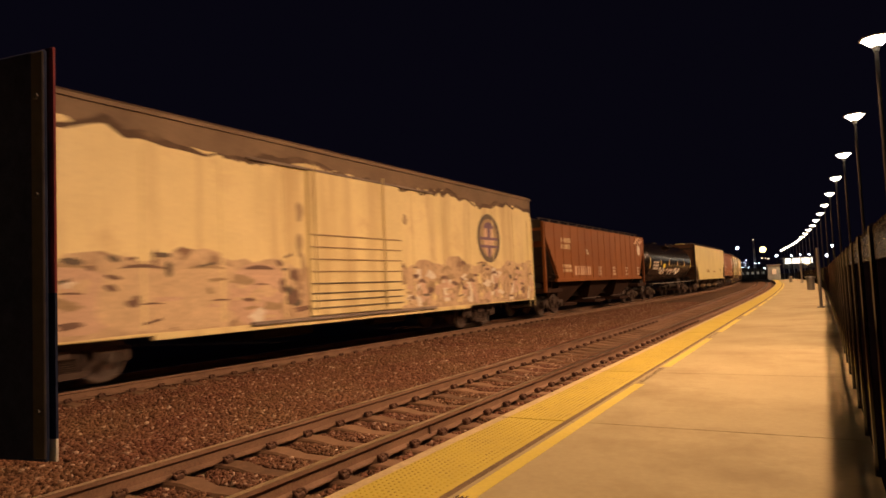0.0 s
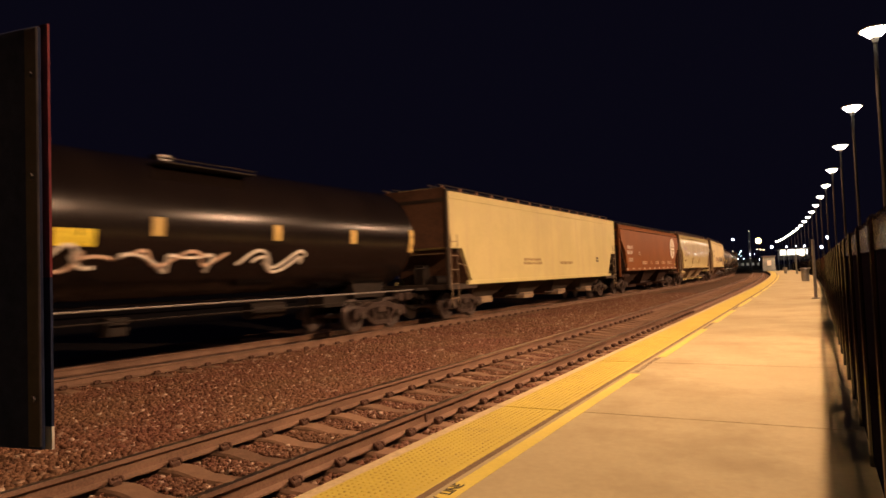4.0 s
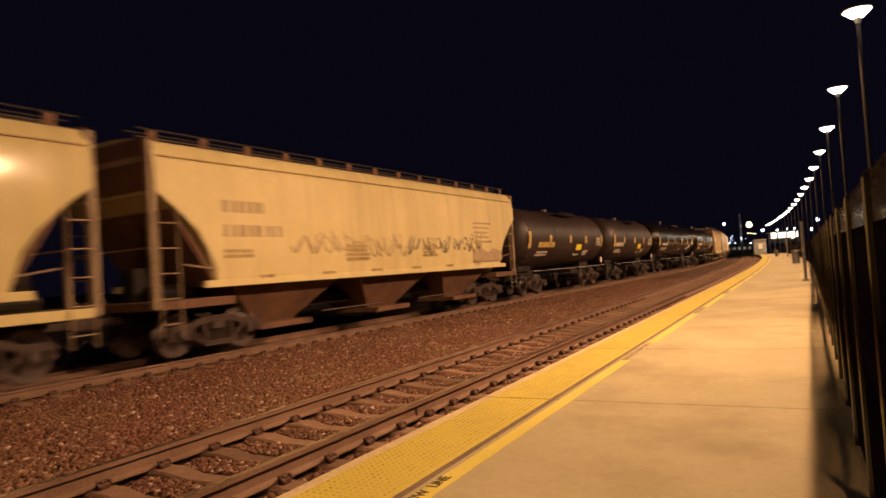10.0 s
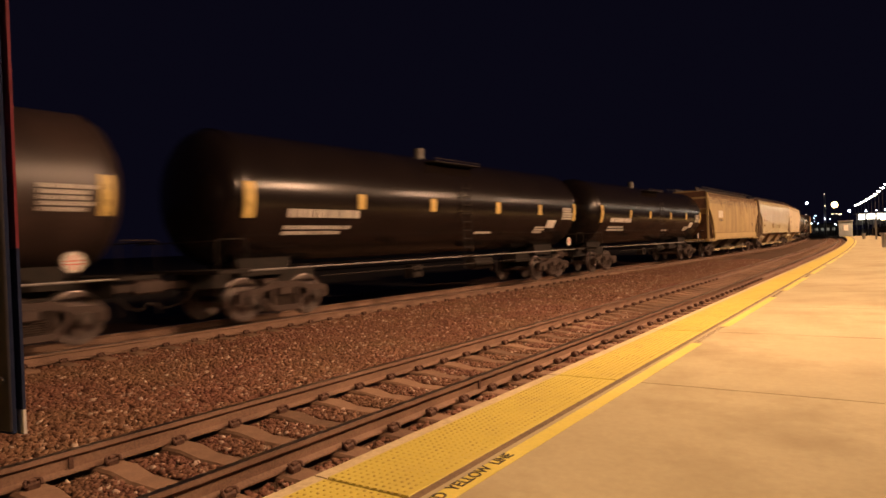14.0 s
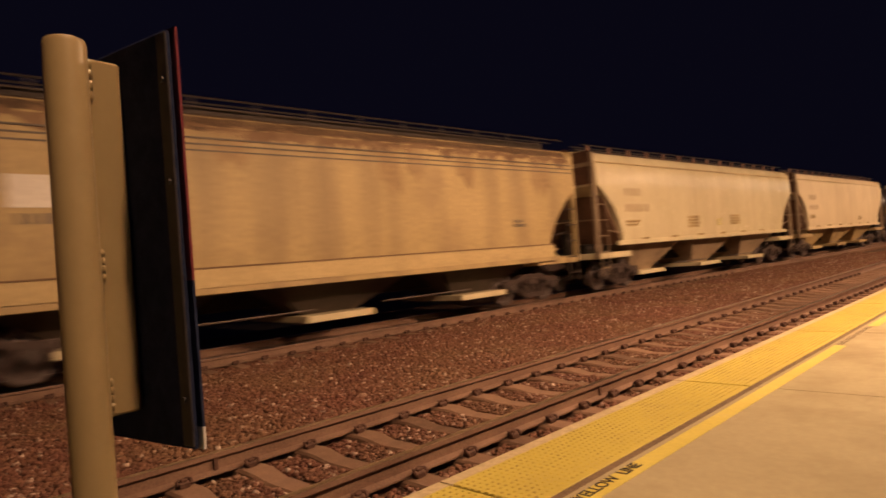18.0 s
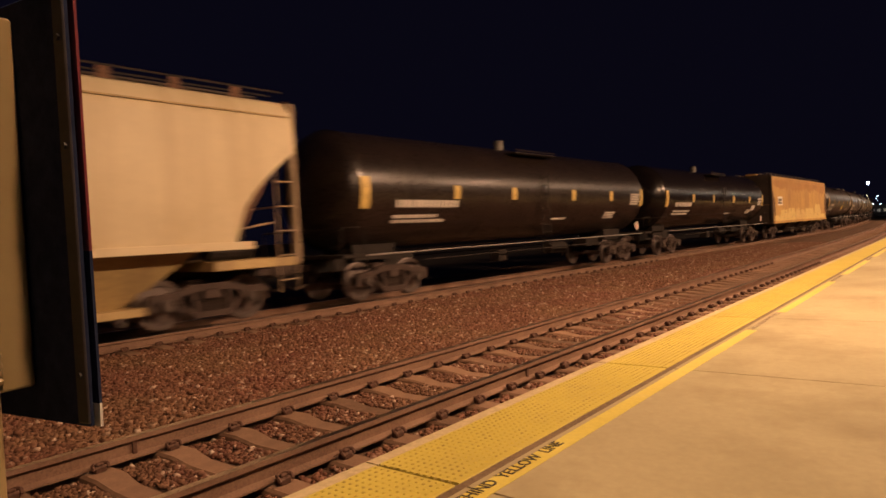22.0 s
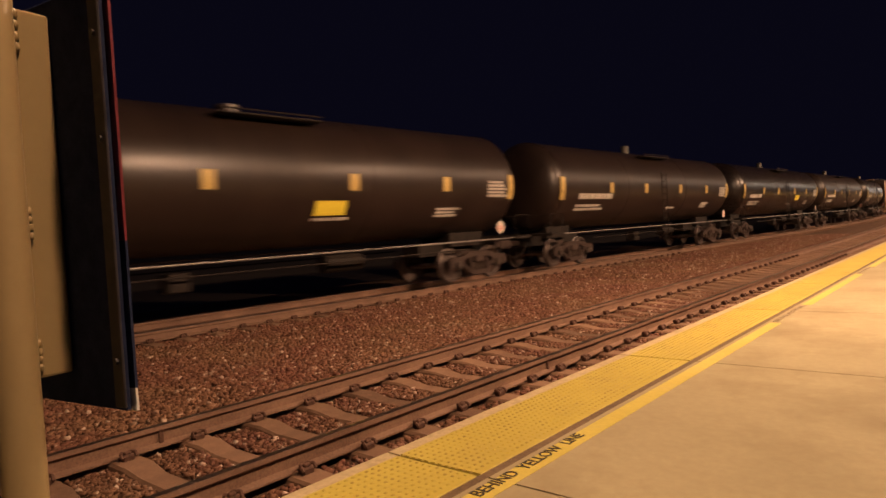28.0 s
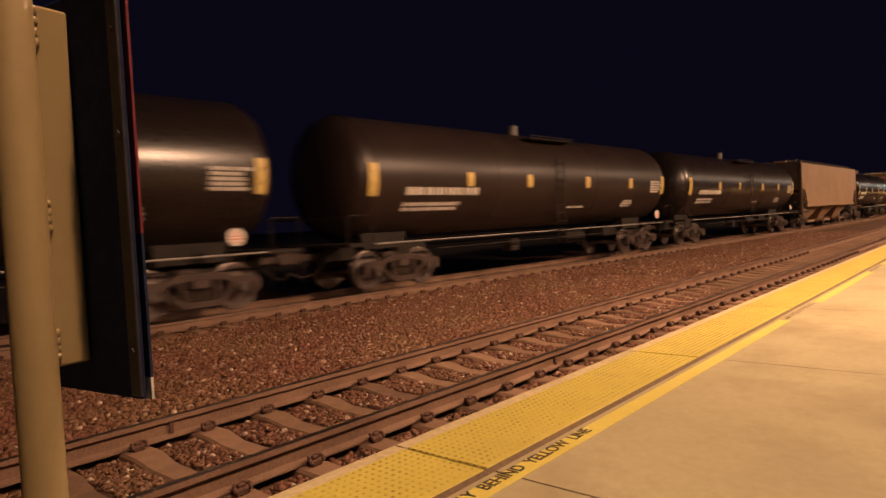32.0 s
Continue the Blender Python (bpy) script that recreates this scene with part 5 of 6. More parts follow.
        prism(bm, [(yy, max(lo + 0.03, zz)) for yy, zz in ring], 1.50, proud)
        part("graffiti", bm, M[paint], car)

    def crescent(y, z, rx, rz, thick, a0, a1, proud, paint):
        arc = [a0 + (a1 - a0) * i / 7 for i in range(8)]
        daub([(y + rx * math.cos(a), z + rz * math.sin(a)) for a in arc] + [(y + rx * math.cos(a), z + rz * math.sin(a) - thick * (0.25 + math.sin(math.pi * i / 7))) for i, a in list(enumerate(arc))[::-1]], proud, paint)

    # broad pink bubble letters on one half of the side
    for k in range(6):
        y, wide, tall = -10.6 + 1.42 * k, rng.uniform(0.72, 0.95), rng.uniform(0.58, 0.68)
        ph = rng.random() * 6
        daub([(y + wide * math.copysign(abs(math.cos(a)) ** 0.6, math.cos(a)) * (1 + 0.06 * math.sin(3 * a + ph)), lo + 0.70 + tall * math.copysign(abs(math.sin(a)) ** 0.7, math.sin(a)) * (1 + 0.08 * math.sin(2 * a + ph))) for a in [2 * math.pi * i / 20 for i in range(20)]], 1.5042 + 0.0001 * k, ("mark_blush", "mark_blush", "mark_pink")[k % 3])
        crescent(y, lo + 1.18, wide * 0.6, 0.16, rng.uniform(0.05, 0.08), 0.5, 2.6, 1.5176 + 0.0001 * k, ("faded_tag", "mark_plum")[k % 2])
        crescent(y + rng.uniform(-0.4, 0.4), lo + rng.uniform(0.3, 0.9), wide * 0.3, 0.06, 0.03, 0.4, 2.6, 1.5183 + 0.0001 * k, "mark_plum")
    # narrow leaning letters in pale paint with brown shading on the other half
    for k in range(24):
        y, lean, tall = 2.1 + 0.41 * k, rng.uniform(-0.55, 0.55), rng.uniform(0.6, 1.2)
        w, z = rng.uniform(0.12, 0.24), lo + rng.uniform(0.04, 0.35)
        side = [(y + w * 0.3 * math.sin(3.1 * i), z + tall * i / 5, lean * (i / 5) ** 1.4) for i in range(6)]
        daub([(yy + d - w * 1.15, zz) for yy, zz, d in side] + [(yy + d + w * 0.5, zz) for yy, zz, d in side[::-1]], 1.5100 + 0.0001 * k, ("graffiti_band", "faded_tag")[k % 2])
        daub([(yy + d - w * 0.7, zz + 0.03) for yy, zz, d in side] + [(yy + d + w * 0.9, zz + 0.03) for yy, zz, d in side[::-1]], 1.5125 + 0.0001 * k, ("box_cream", "graffiti_band", "mark_pale", "mark_pink")[k % 4])
        if k % 2:
            crescent(y + lean, z + tall * 0.86, 0.26, 0.2, 0.09, 0.3, 2.8, 1.5190 + 0.0001 * k, ("faded_tag", "mark_plum")[k // 2 % 2])
    # old brown stains on the door post
    for k, (y, z, w, h) in enumerate(((-2.22, 2.62, 0.10, 0.30), (-2.20, 3.42, 0.12, 0.24), (-2.12, 2.10, 0.07, 0.36), (2.3, 3.55, 0.09, 0.16))):
        daub([(y + w * math.cos(a) * (1 + 0.3 * math.sin(3 * a + k)), z + h * math.sin(a)) for a in [2 * math.pi * i / 12 for i in range(12)]], 1.5080 + 0.0001 * k, "faded_tag")
    for k in range(130):
        y = (2.0 + (half - 2.8) * rng.random()) if k % 3 else -half + 0.6 + (half - 2.4) * rng.random()
        if abs(y) < 1.6 and rng.random() < 0.7:
            continue
        z = lo + 0.2 + 0.95 * rng.random()
        w, h = rng.uniform(0.06, 0.32), rng.uniform(0.04, 0.15)
        bm = bmesh.new()
        n = 12
        ph = rng.random() * 6
        ring = [(y + w * math.cos(a) * (1 + 0.4 * math.sin(3 * a + ph)), z + h * math.sin(a) * (1 + 0.35 * math.sin(2 * a + ph))) for a in [2 * math.pi * i / n for i in range(n)]]
        ring = [(yy, max(lo + 0.03, zz)) for yy, zz in ring]
        prism(bm, ring, 1.50, 1.5150 + 0.00003 * k)
        part("graffiti", bm, M[rng.choice(["mark_blush", "mark_pale", "mark_pink", "faded_tag", "mark_plum", "mark_blush", "mark_pink", "faded_tag", "faded_tag"])], car)
    # dark outline strokes, most along the top of the band, and a heavy patch beside the door
    for k in range(62):
        y = -half + 0.3 + (2 * half - 1.4) * rng.random()
        if abs(y) < 1.9:
            continue
        z = lo + (rng.uniform(1.2, 1.5) if k % 2 else rng.uniform(0.15, 1.2))
        if k > 52:
            y, z = -2.9 + 0.8 * rng.random(), lo + 0.35 + 0.7 * rng.random()
        w, h, lean = rng.uniform(0.12, 0.42), rng.uniform(0.03, 0.07), rng.uniform(-0.08, 0.08)
        if k > 52 or k % 7 == 0:
            w, h = w * 0.6, h * 3.2
        bm = bmesh.new()
        prism(bm, [(y, z), (y + w * 0.5, z - h * 0.4 + lean), (y + w, z + lean), (y + w * 0.95, z + h + lean), (y + w * 0.45, z + h * 1.3), (y - 0.02, z + h * 0.9)], 1.50, 1.5175 + 0.0001 * k)
        part("graffiti", bm, M["mark_plum" if k % 3 else "mark_dark"], car)
    add_underframe(car, length / 2 - 0.8)
    bm = bmesh.new()
    box(bm, -0.9, 0.9, -3.2, -1.2, 0.45, 1.0, 0.03)
    part("equipment_box", bm, M["under"], car)
    bm = bmesh.new()
    rod(bm, (0.6, 1.5, 0.72), (0.6, 3.2, 0.72), 0.25, 12)
    part("air_reservoir", bm, M["under"], car)
    for sgn in (-1, 1):
        add_coupler(car, sgn * (length / 2 - 0.85), sgn)
        add_truck(car, sgn * (length / 2 - 4.9))
    return car


def disc(car, name, y, z, r, x, mt, label, inner=None):
    bm = bmesh.new()
    n = 32
    loft(bm, [[(xx, y + r * math.cos(2 * math.pi * i / n), z + r * math.sin(2 * math.pi * i / n)) for i in range(n)] for xx in (x - 0.01, x + 0.009)])
    ob = part(name, bm, mt, car, label)
    if inner:
        bm = bmesh.new()
        box(bm, x, x + 0.013, y - r * 0.78, y + r * 0.78, z - r * 0.26, z - r * 0.14)
        box(bm, x, x + 0.0135, y - r * 0.78, y + r * 0.78, z + r * 0.06, z + r * 0.17)
        box(bm, x, x + 0.012, y - r * 0.13, y + r * 0.13, z - r * 0.75, z - r * 0.28)
        box(bm, x, x + 0.0125, y - r * 0.13, y + r * 0.13, z + r * 0.19, z + r * 0.66)
        part("emblem_cross", bm, inner, ob)
    return ob


def scribble(car, y0, y1, z, h, mt, seed, rc=None, x=1.53, thick=0.024, label=""):
    """A looping line of spray paint that follows the side or the round tank."""
    rng = random.Random(seed)
    n = int((y1 - y0) / 0.055)
    a, b, c = rng.uniform(5, 7), rng.uniform(9, 12), rng.random() * 6
    pts = []
    for i in range(n):
        y = y0 + (y1 - y0) * i / n + 0.22 * math.sin(a * i * 0.055 + c)
        zz = z + h * (0.62 * math.sin(b * 0.5 * i * 0.055) + 0.38 * math.sin(b * i * 0.055 + c))
        xx = math.sqrt(max(0.01, rc[0] ** 2 - (zz - rc[1]) ** 2)) if rc else x
        pts.append((xx, y, zz))
    bm = bmesh.new()
    tube(bm, pts, thick, 5)
    return part("graffiti", bm, mt, car, label)


def rusted_side(car, half, sill, hi):
    """Brown wash along the top, and flat plates coloured as shadowed slots with rungs at both ends of the platform
    side.
    """
    rng = random.Random(77)
    for x0, x1, amp, base, seed in ((1.515, 1.5212, 0.35, 3.55, 1), (1.515, 1.5224, 0.28, 3.95, 2)):
        y, low = -half + 0.02, []
        while y < half - 0.02:
            low.append((y, base - amp * rng.random() ** 1.5 + 0.12 * math.sin(1.3 * y + seed)))
            y += rng.uniform(0.1, 0.35)
        bm = bmesh.new()
        prism(bm, low + [(half - 0.02, hi - 0.36), (-half + 0.02, hi - 0.36)], x0, x1)
        part("rust_wash", bm, M["rust_wash"], car, "ragged brown rust wash")
    for sgn in (-1, 1):
        e = sgn * half
        # Dark plate over the lower end, coloured with the end's shade.
        bm = bmesh.new()
        box(bm, -1.48, 1.48, min(e + sgn * 0.004, e + sgn * 0.02), max(e + sgn * 0.004, e + sgn * 0.02), sill + 0.02, 2.30)
        part("end_sheet", bm, M["grime_shade"], car, "brown end sheet darkened for grime and shade")
        # No recess is cut: a flat plate carries the slot's shade as colour.
        bm = bmesh.new()
        prism(bm, [(e, 1.62), (e, 3.15), (e - sgn * 0.14, 3.20), (e - sgn * 0.30, 2.95), (e - sgn * 0.48, 2.0), (e - sgn * 0.50, 1.75)], 1.505, 1.5226)
        slot = part("slot_shade", bm, M["end_brown"], car, "rust-brown plate coloured as a shadowed ladder recess")
        bm = bmesh.new()
        for k in range(4):
            rod(bm, (1.545, e, 1.8 + 0.36 * k), (1.545, e - sgn * 0.40, 1.8 + 0.36 * k), 0.014, 6)
        rod(bm, (1.545, e - sgn * 0.02, 1.7), (1.545, e - sgn * 0.02, 3.1), 0.014, 6)
        part("rungs", bm, M["bay_tan"], slot)


CARS = []


def add(car, c0, c1):
    CARS.append((car, (c0 + c1) / 2))
    return car


def length(c0, c1):
    return c1 - c0


# 0 boxcar
add(boxcar("boxcar", "weathered cream boxcar covered in faded graffiti", 25.0), -0.8, 24.2)
# 1 ribbed red hopper
c = add(covered_hopper("covered_hopper", "oxide red ribbed hopper wagon with pale lettering", 18.3, M["red_hopper"], "ribbed", 3, 4.62, sill=1.60, cut=1.5), 24.3, 42.6)
bars(c, -6.6, 3.05, 1.5, 0.6, 2, 1.52, M["mark_blush"], 11)
bars(c, -6.5, 1.95, 1.3, 0.42, 2, 1.52, M["mark_blush"], 12)
bars(c, -4.9, 1.80, 2.9, 0.62, 1, 1.52, M["mark_pink"], 13)
bars(c, -3.1, 2.85, 0.4, 0.28, 2, 1.52, M["mark_white"], 14)
for y in (-1.2, 1.4, 4.0, 6.6):
    bars(c, y, 1.75, 0.5, 0.55, 3, 1.52, M["mark_white"], 15)
for k, (y0, y1, z, h) in enumerate(((6.3, 7.7, 3.95, 0.14), (6.5, 8.0, 3.82, 0.16), (6.2, 7.2, 3.70, 0.15), (6.9, 8.1, 3.98, 0.10))):
    scribble(c, y0, y1, z, h, M["mark_pink"], 60 + k, None, 1.535, 0.05, "pale sprayed scribble")
disc(c, "emblem", 7.15, 3.32, 0.34, 1.535, M["mark_pale"], "pale round emblem")
# 2 tank with graffiti
RC = (1.47, 2.72)
c = add(tank_car("tank_car", "glossy black tank wagon with faded graffiti", 17.6, M["tank_black"], 1.47, 2.72, "valve", 2), 42.6, 60.2)
bars(c, -6.4, 2.10, 2.0, 0.65, 3, 0, M["mark_white"], 21, RC)
plate(c, "placard", -3.35, -2.6, 2.22, 2.52, 0, M["placard_yellow"], "bright yellow placard", RC)
for k, (y0, y1, z, h, mt) in enumerate(((-4.5, -2.4, 2.05, 0.24, "mark_pale"), (-4.3, -2.2, 1.98, 0.20, "mark_pink"), (-2.3, 0.2, 1.98, 0.22, "mark_pale"), (-2.0, 0.4, 2.05, 0.17, "mark_pink"), (0.9, 2.6, 1.98, 0.24, "mark_pale"), (1.0, 2.8, 1.92, 0.2, "mark_pale"))):
    scribble(c, y0, y1, z, h, M[mt], 40 + k, RC, thick=0.045, label="faded pale graffiti")
# 3 cream hopper
c = add(covered_hopper("covered_hopper", "clean cream long hopper wagon with dark roof walkway", 20.5, M["cream_hopper"], "flat", 4, 4.80, sill=1.26, cut=1.5), 60.4, 80.9)
bars(c, 6.0, 1.95, 0.5, 0.30, 2, 1.52, M["mark_dark"], 31)
bars(c, -3.6, 1.85, 2.4, 0.3, 2, 1.52, M["tan_hopper"], 32)
bars(c, 0.6, 1.85, 1.9, 0.18, 1, 1.52, M["tan_hopper"], 33)
# 4 smooth red hopper with a round emblem
c = add(covered_hopper("covered_hopper", "smooth oxide red hopper wagon with a pale round emblem", 18.5, M["red_hopper"], "round", 3, 4.66, sill=1.50), 80.9, 99.4)
bars(c, -7.3, 2.45, 1.6, 0.62, 2, 1.575, M["mark_white"], 41)
bars(c, -7.0, 1.98, 1.1, 0.26, 2, 1.575, M["mark_white"], 42)
bars(c, -4.5, 2.40, 0.5, 0.26, 2, 1.575, M["mark_white"], 43)
for y, w in ((-3.6, 1.6), (-1.2, 0.4), (0.2, 1.4), (2.3, 1.2), (4.2, 0.8), (5.1, 0.7)):
    bars(c, y, 1.80, w, 0.24, 2, 1.572, M["mark_pink"], int(y * 7))
for k in range(11):
    plate(c, "tape", -7.6 + 1.45 * k, -7.2 + 1.45 * k, 1.47, 1.56, 1.575, M["mark_white"])
plate(c, "tape", 6.9, 7.3, 1.66, 1.82, 1.565, M["mark_yellow"], "yellow tape")
disc(c, "emblem", 6.2, 3.02, 0.80, 1.578, M["mark_pale"], "pale round emblem with a faint cross", M["faded_tag"])


def white_hopper(label, c0, c1, seed, graffiti=False, mt="white_hopper", style="round"):
    c = add(covered_hopper("covered_hopper", label, c1 - c0, M[mt], style, 3, 4.72, roof=M["under"]), c0, c1)
    L = (c1 - c0) / 2
    bars(c, -L + 2.2, 2.98, 1.35, 0.36, 1, 1.577, M["faded_tag"], seed)
    bars(c, -L + 2.2, 2.46, 1.75, 0.36, 1, 1.577, M["faded_tag"], seed + 1)
    bars(c, -L + 2.2, 2.0, 0.9, 0.22, 2, 1.575, M["tan_hopper"], seed + 2)
    if mt == "matte_hopper":
        bars(c, 2.3, 1.80, 0.75, 0.26, 3, 1.575, M["tan_hopper"], seed + 3)
    else:
        bars(c, -2.7, 1.86, 1.05, 0.46, 4, 1.575, M["tan_hopper"], seed + 3)
        bars(c, 1.15, 1.90, 0.95, 0.42, 4, 1.575, M["tan_hopper"], seed + 4)
        bars(c, -0.15, 1.90, 0.5, 0.28, 3, 1.575, M["cream_hopper"], seed + 5)
    for k in range(6):
        bars(c, -L + 3.2 + 2.1 * k, 1.53, 0.55, 0.11, 1, 1.565, M["tan_hopper"], seed + 6 + k)
    if graffiti:
        rng = random.Random(seed)
        for k in range(26):
            y, z = -L + 4.3 + (2 * L - 8.0) * (k + 0.6 * rng.random()) / 26, 2.2 + 0.2 * rng.random()
            ph, w, h = rng.random() * 6, rng.uniform(0.12, 0.3), rng.uniform(0.16, 0.34)
            bm = bmesh.new()
            tube(bm, [(1.572, y + w * math.sin(1.7 * q + ph) + 0.05 * q, z + h * math.sin(2.3 * q + 2 * ph)) for q in [0.42 * i for i in range(11)]], 0.017)
            part("graffiti", bm, M["faded_tag" if k < 13 else "mark_dark"], c)
        for k in range(5):
            bars(c, L - 4.3, 2.35 + 0.17 * k, 1.5, 0.10, 1, 1.578, M["faded_tag"], seed + 9 + k)
        low = [(L - 4.4 + 0.3 * i, 1.95 + 0.25 * rng.random()) for i in range(9)]
        bm = bmesh.new()
        prism(bm, low + [(L - 2.0, 1.66), (L - 4.4, 1.66)], 1.56, 1.5815)
        part("grime_patch", bm, M["faded_tag"], c, "ragged brown grime patch")
    return c


white_hopper("glossy ivory hopper wagon with rounded sides", 99.4, 116.4, 51, mt="ivory_hopper")
white_hopper("ivory hopper wagon with faded graffiti", 116.4, 134.4, 61, True, "dull_ivory")


def plain_tank(label, c0, c1, mt, seed, placard=0, dome="housing", rad=1.47):
    cz = 2.70 if rad > 1.45 else 2.66
    c = add(tank_car("tank_car", label, c1 - c0, M[mt], rad, cz, dome, seed), c0, c1)
    L, rc = (c1 - c0) / 2, (rad, cz)
    rng = random.Random(seed)
    bars(c, -L + (1.75 if seed == 72 else 2.5), cz - 0.50, min(2.7, L * 0.36), 0.34 if L < 7 else 0.26, 1, 0, M["mark_yellow" if seed == 71 else "mark_white"], seed, rc)
    bars(c, -L + (1.75 if seed == 72 else 2.45), cz - 0.88, min(2.1, L * 0.26), 0.24, 2, 0, M["mark_white"], seed + 1, rc)
    bars(c, L - 2.5, cz - 0.42, 0.9, 0.46, 5, 0, M["mark_white"], seed + 2, rc)
    bars(c, L - 4.5, cz - 0.92, 0.9, 0.25, 3, 0, M["mark_white"], seed + 3, rc)
    bars(c, 0.9, cz - 0.92, 1.0, 0.1, 1, 0, M["mark_white"], seed + 4, rc)
    if placard == 1:
        yy = {71: 1.0, 72: 1.0, 121: 0.9, 123: 2.4}[seed]
        drop = 0.14 if seed == 121 else 0.0
        plate(c, "placard", yy, yy + 0.85, cz - 0.66 - drop, cz - 0.36 - drop, 0, M["placard_yellow"], "bright yellow placard", rc)
    if placard == 2:
        plate(c, "placard", L - 3.65, L - 3.0, cz - 0.74, cz - 0.46, 0, M["mark_white"], "white placard", rc)
    disc(c, "warning_placard", L - 2.05, 1.42, 0.17, 1.46, M["mark_white"], "round white and red placard", M["mark_red"])
    bm = bmesh.new()
    rod(bm, (1.45, L - 2.05, 1.1), (1.45, L - 2.05, 1.28), 0.02, 6)
    part("placard_holder", bm, M["under"], c)
    return c


plain_tank("short grimy brown tank wagon with faded yellow lettering", 134.4, 148.0, "tank_brown", 71, 1, "valve", 1.42)
plain_tank("short grimy brown tank wagon", 148.0, 160.93, "tank_brown", 72, 1, "valve", 1.42)
plain_tank("glossy black tank wagon with yellow reflective strips", 160.93, 179.47, "tank_black", 73, 2)
plain_tank("black tank wagon with yellow reflective strips", 179.47, 198.15, "tank_black", 74, 2)
c = add(covered_hopper("covered_hopper", "dirty tan hopper wagon with rust streaks", 17.7, M["tan_hopper"], "round", 3, 4.66, sill=1.22, beads=3), 198.1, 215.8)
plate(c, "label_panel", -5.9, -4.6, 2.62, 3.10, 1.580, M["mark_pale"], "pale label panel")
bars(c, -5.8, 2.38, 1.4, 0.22, 1, 1.575, M["mark_dark"], 81)
plate(c, "lower_band", -7.0, 7.0, 1.24, 1.56, 1.585, M["tan_band"], "lighter tan lower band")
plate(c, "band_edge", -7.0, 7.0, 1.57, 1.595, 1.586, M["rust_stain"], "dark line above the band")
bars(c, 5.3, 2.1, 0.5, 0.22, 2, 1.575, M["mark_dark"], 82)
rng = random.Random(31)


def stain(car, y0, y1, z0, z1, drip, mt, sill=1.22, hi=4.36):
    """A ragged stain that hugs the rounded side, from z1 down to an uneven edge near z0."""
    sec = [(0.0, 1.50), (0.10, 1.55), (0.35, 1.58), (0.60, 1.58), (0.80, 1.55), (0.90, 1.50), (0.965, 1.36), (1.0, 1.05)]
    bm, rings, y = bmesh.new(), [], y0
    while y < y1:
        low = min(z1 - 0.04, z0 - drip * rng.random() ** 2.2)
        zs = [z1 + (low - z1) * i / 6 for i in range(7)]
        xs = [float(np.interp((z - sill) / (hi - sill), [a for a, b in sec], [b for a, b in sec])) for z in zs]
        rings.append([(x + 0.006, y, z) for x, z in zip(xs, zs)] + [(x - 0.03, y, z) for x, z in zip(xs[::-1], zs[::-1])])
        y += rng.uniform(0.07, 0.22)
    loft(bm, rings)
    return part("rust_stain", bm, M[mt], car, "dark ragged rust stain")


stain(c, -8.0, 8.1, 4.10, 4.355, 0.16, "roof_soot")
stain(c, -8.0, 8.1, 3.98, 4.22, 0.28, "rust_stain")
for y, w, z in ((-2.8, 0.5, 3.5), (0.9, 0.4, 3.3), (1.7, 0.3, 3.5), (3.3, 0.5, 3.4), (6.2, 0.7, 3.2), (-5.3, 0.4, 3.6)):
    stain(c, y, y + w + 0.25, z, 4.1, 0.5, "tan_drip")
white_hopper("glossy off-white hopper wagon with rounded sides", 215.8, 234.5, 91)
white_hopper("off-white hopper wagon with rounded sides", 234.5, 253.3, 96, mt="matte_hopper")
plain_tank("black tank wagon with yellow reflective strips", 253.3, 271.8, "tank_worn", 101, 0)
plain_tank("glossy black tank wagon with yellow reflective strips", 271.8, 290.65, "tank_black", 102, 2)
c = add(covered_hopper("covered_hopper", "rusted orange hopper wagon with pale graffiti along the bottom", 20.0, M["rust_hopper"], "flat", 4, 4.64, sill=1.13, cut=0.05), 291.0, 311.0)
rusted_side(c, 9.38, 1.13, 4.34)
plate(c, "label_panel", -8.0, -6.7, 2.25, 2.85, 1.525, M["mark_pale"], "pale label panel")
bars(c, -7.9, 2.35, 1.1, 0.4, 2, 1.536, M["mark_dark"], 111)
rng = random.Random(12)
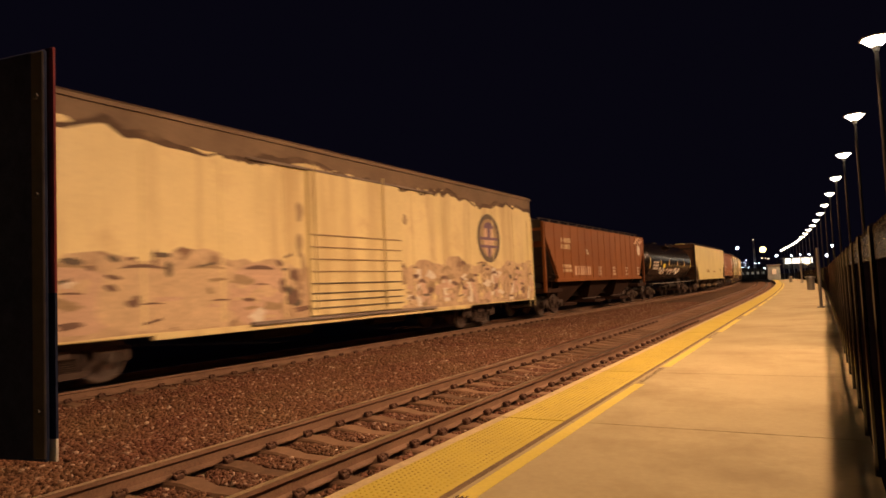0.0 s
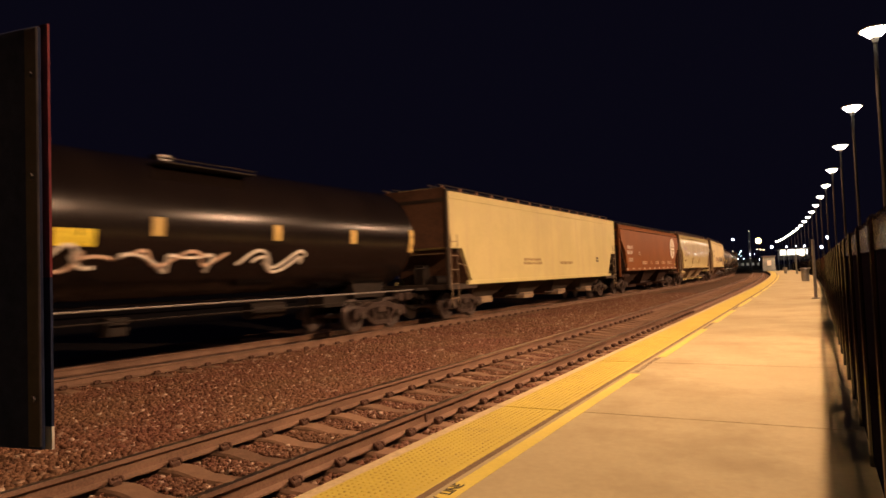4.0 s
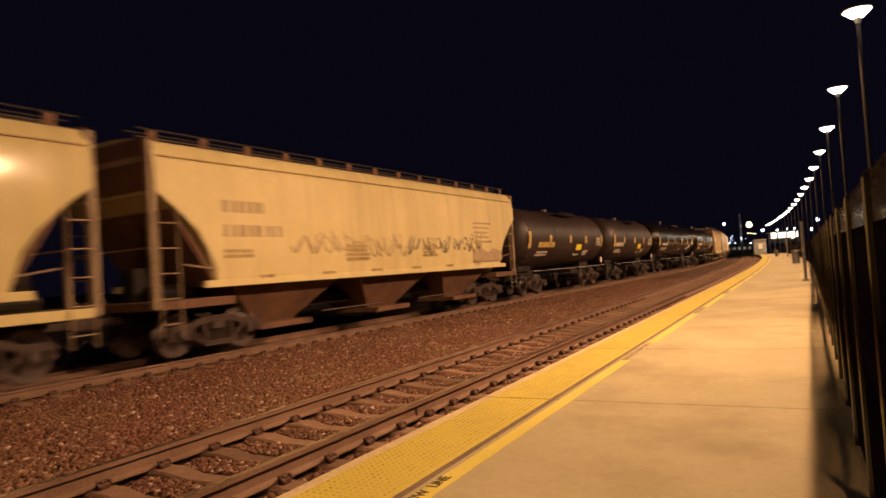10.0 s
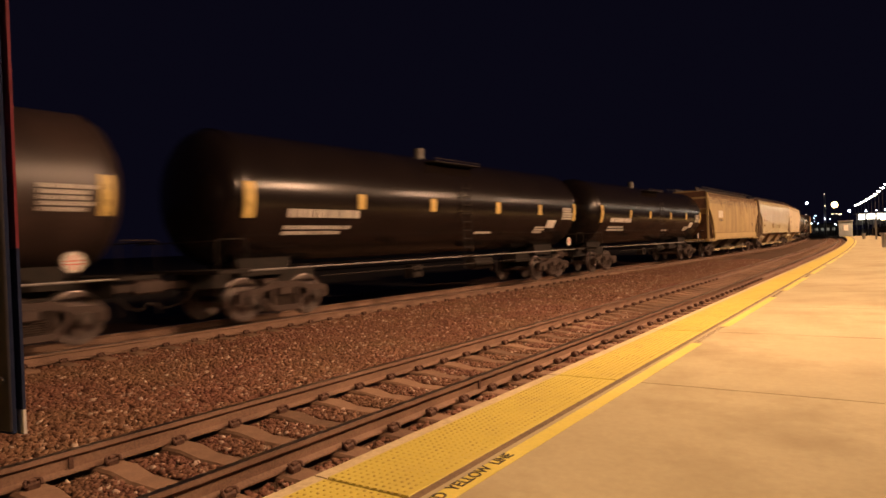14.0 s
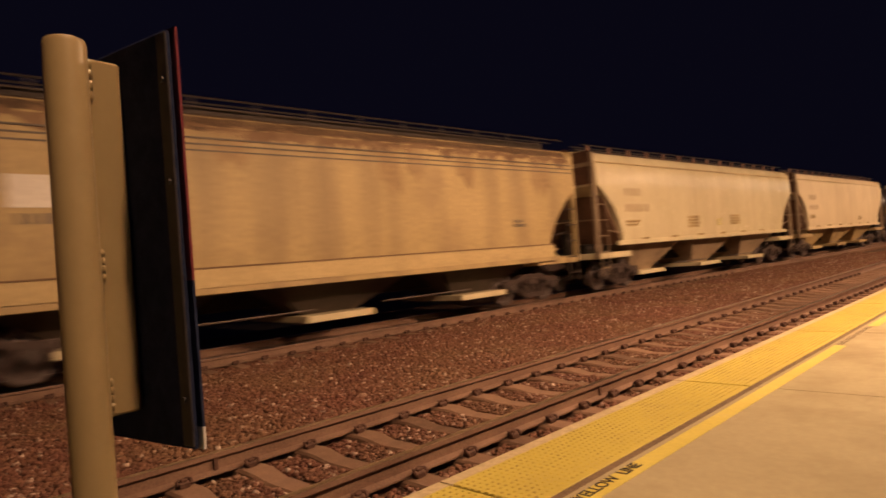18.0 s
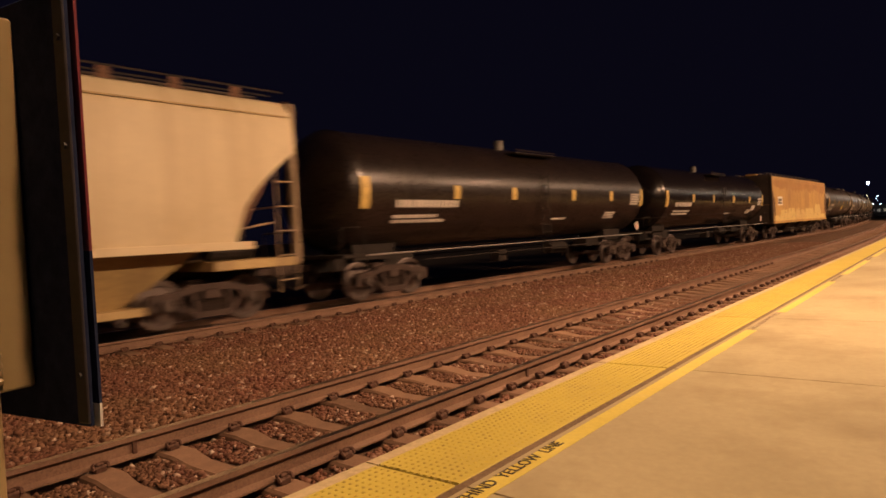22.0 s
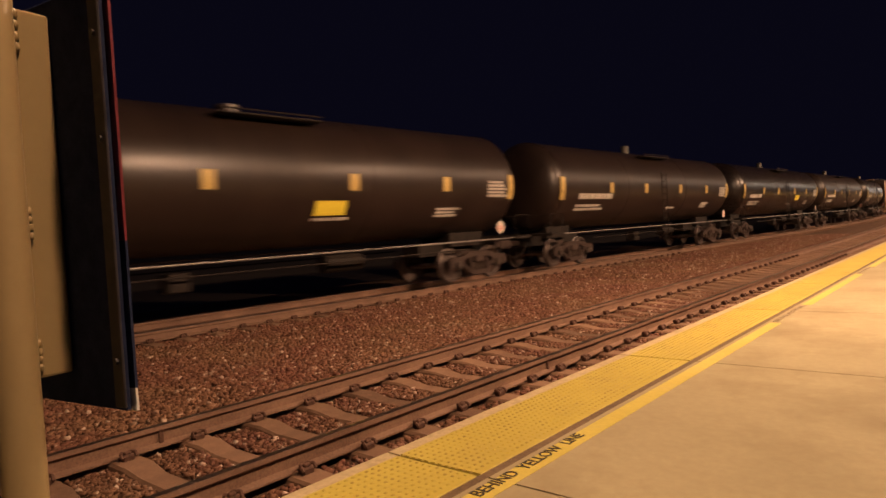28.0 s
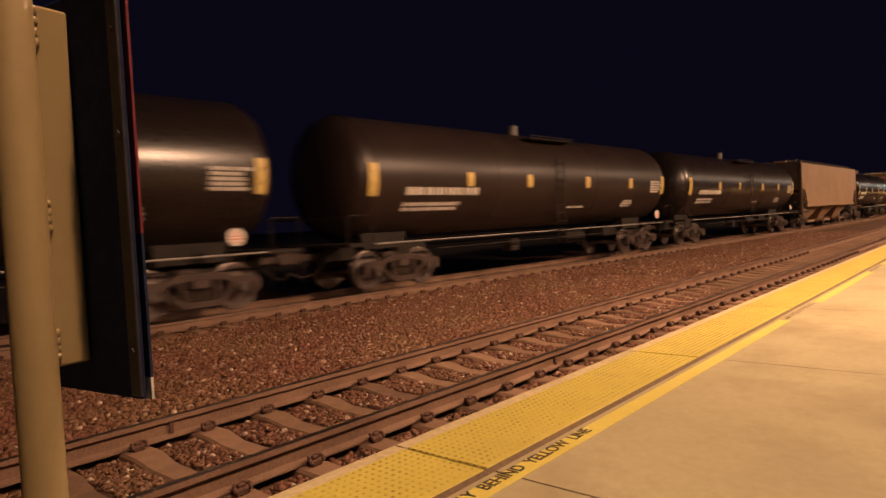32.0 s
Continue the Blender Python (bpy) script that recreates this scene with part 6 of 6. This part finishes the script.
# a long yellowed piece, a browner one, two blocks and a low tail of spray paint
for k, (y0, y1, tall, paint) in enumerate(((-9.2, -7.0, 0.38, "tag_yellow"), (-7.6, -5.0, 0.78, "tag_yellow"), (-5.4, -2.5, 0.88, "tag_yellow"), (-2.8, -0.9, 0.85, "tag_ochre"), (-1.1, 0.7, 0.76, "tag_ochre"), (0.4, 4.3, 0.86, "tag_yellow"), (4.1, 7.2, 1.2, "tag_yellow"), (6.9, 9.2, 0.36, "tag_yellow"))):
    n, ph = 26, rng.random() * 6
    edge = [(y0 + (y1 - y0) * i / n, 1.2 + tall * min(1, 5.5 * min(i, n - i) / n + 0.12) * (0.93 + 0.05 * math.sin(0.7 * i + ph) + 0.04 * math.sin(1.9 * i) + 0.03 * rng.random())) for i in range(n, -1, -1)]
    bm = bmesh.new()
    prism(bm, [(y0, 1.19), (y1, 1.19)] + edge, 1.515, 1.5235 + 0.0003 * k)
    part("graffiti", bm, M[paint], c)
for k in range(26):
    y, z, w, h = rng.uniform(-8, 8.4), rng.uniform(1.35, 1.95), rng.uniform(0.15, 0.45), rng.uniform(0.02, 0.06)
    bm = bmesh.new()
    prism(bm, [(y, z), (y + w * 0.5, z - h * 0.5), (y + w, z + 0.02), (y + w * 0.9, z + h), (y + w * 0.4, z + h * 1.3)], 1.515, 1.527 + 0.0002 * k)
    part("graffiti", bm, M["faded_tag" if k % 3 else "rust_hopper"], c)
plain_tank("dusty brown-black tank wagon", 311.1, 329.6, "tank_dusty", 121, 1, "valve")
plain_tank("dusty black tank wagon with yellow reflective strips", 329.6, 347.9, "tank_dusty", 122, 0)
plain_tank("dusty black tank wagon", 347.9, 367.1, "tank_worn", 123, 1)
plain_tank("black tank wagon with white reflective strips", 367.1, 385.2, "tank_dusty", 124, 0)
plain_tank("dark tank wagon with yellow reflective strips", 385.2, 403.7, "tank_worn", 125, 0)
add(covered_hopper("covered_hopper", "dull brown hopper wagon", 17.8, M["brown_hopper"], "flat", 3, 4.6), 403.6, 421.4)
plain_tank("black tank wagon far down the train", 421.4, 439.4, "tank_black", 131, 0)
white_hopper("off-white hopper wagon far down the train", 439.4, 457.4, 135)
plain_tank("dark tank wagon far down the train", 457.4, 475.4, "tank_dusty", 141, 0)


def motions():
    """The whole train rolls along the far track."""
    for car, c in CARS:
        rows = []
        for t in range(0, 33):
            s = c - SPEED * t - 0.5 * SPEED_GAIN * t * t
            a, b = at(s - 5.5, far_u(s - 5.5)), at(s + 5.5, far_u(s + 5.5))
            p = (a + b) / 2
            rows.append((t, pose(p.x, p.y, FAR_Z, 0, 0, math.degrees(math.atan2(a.x - b.x, b.y - a.y)))))
        walk(car, rows)


motions()
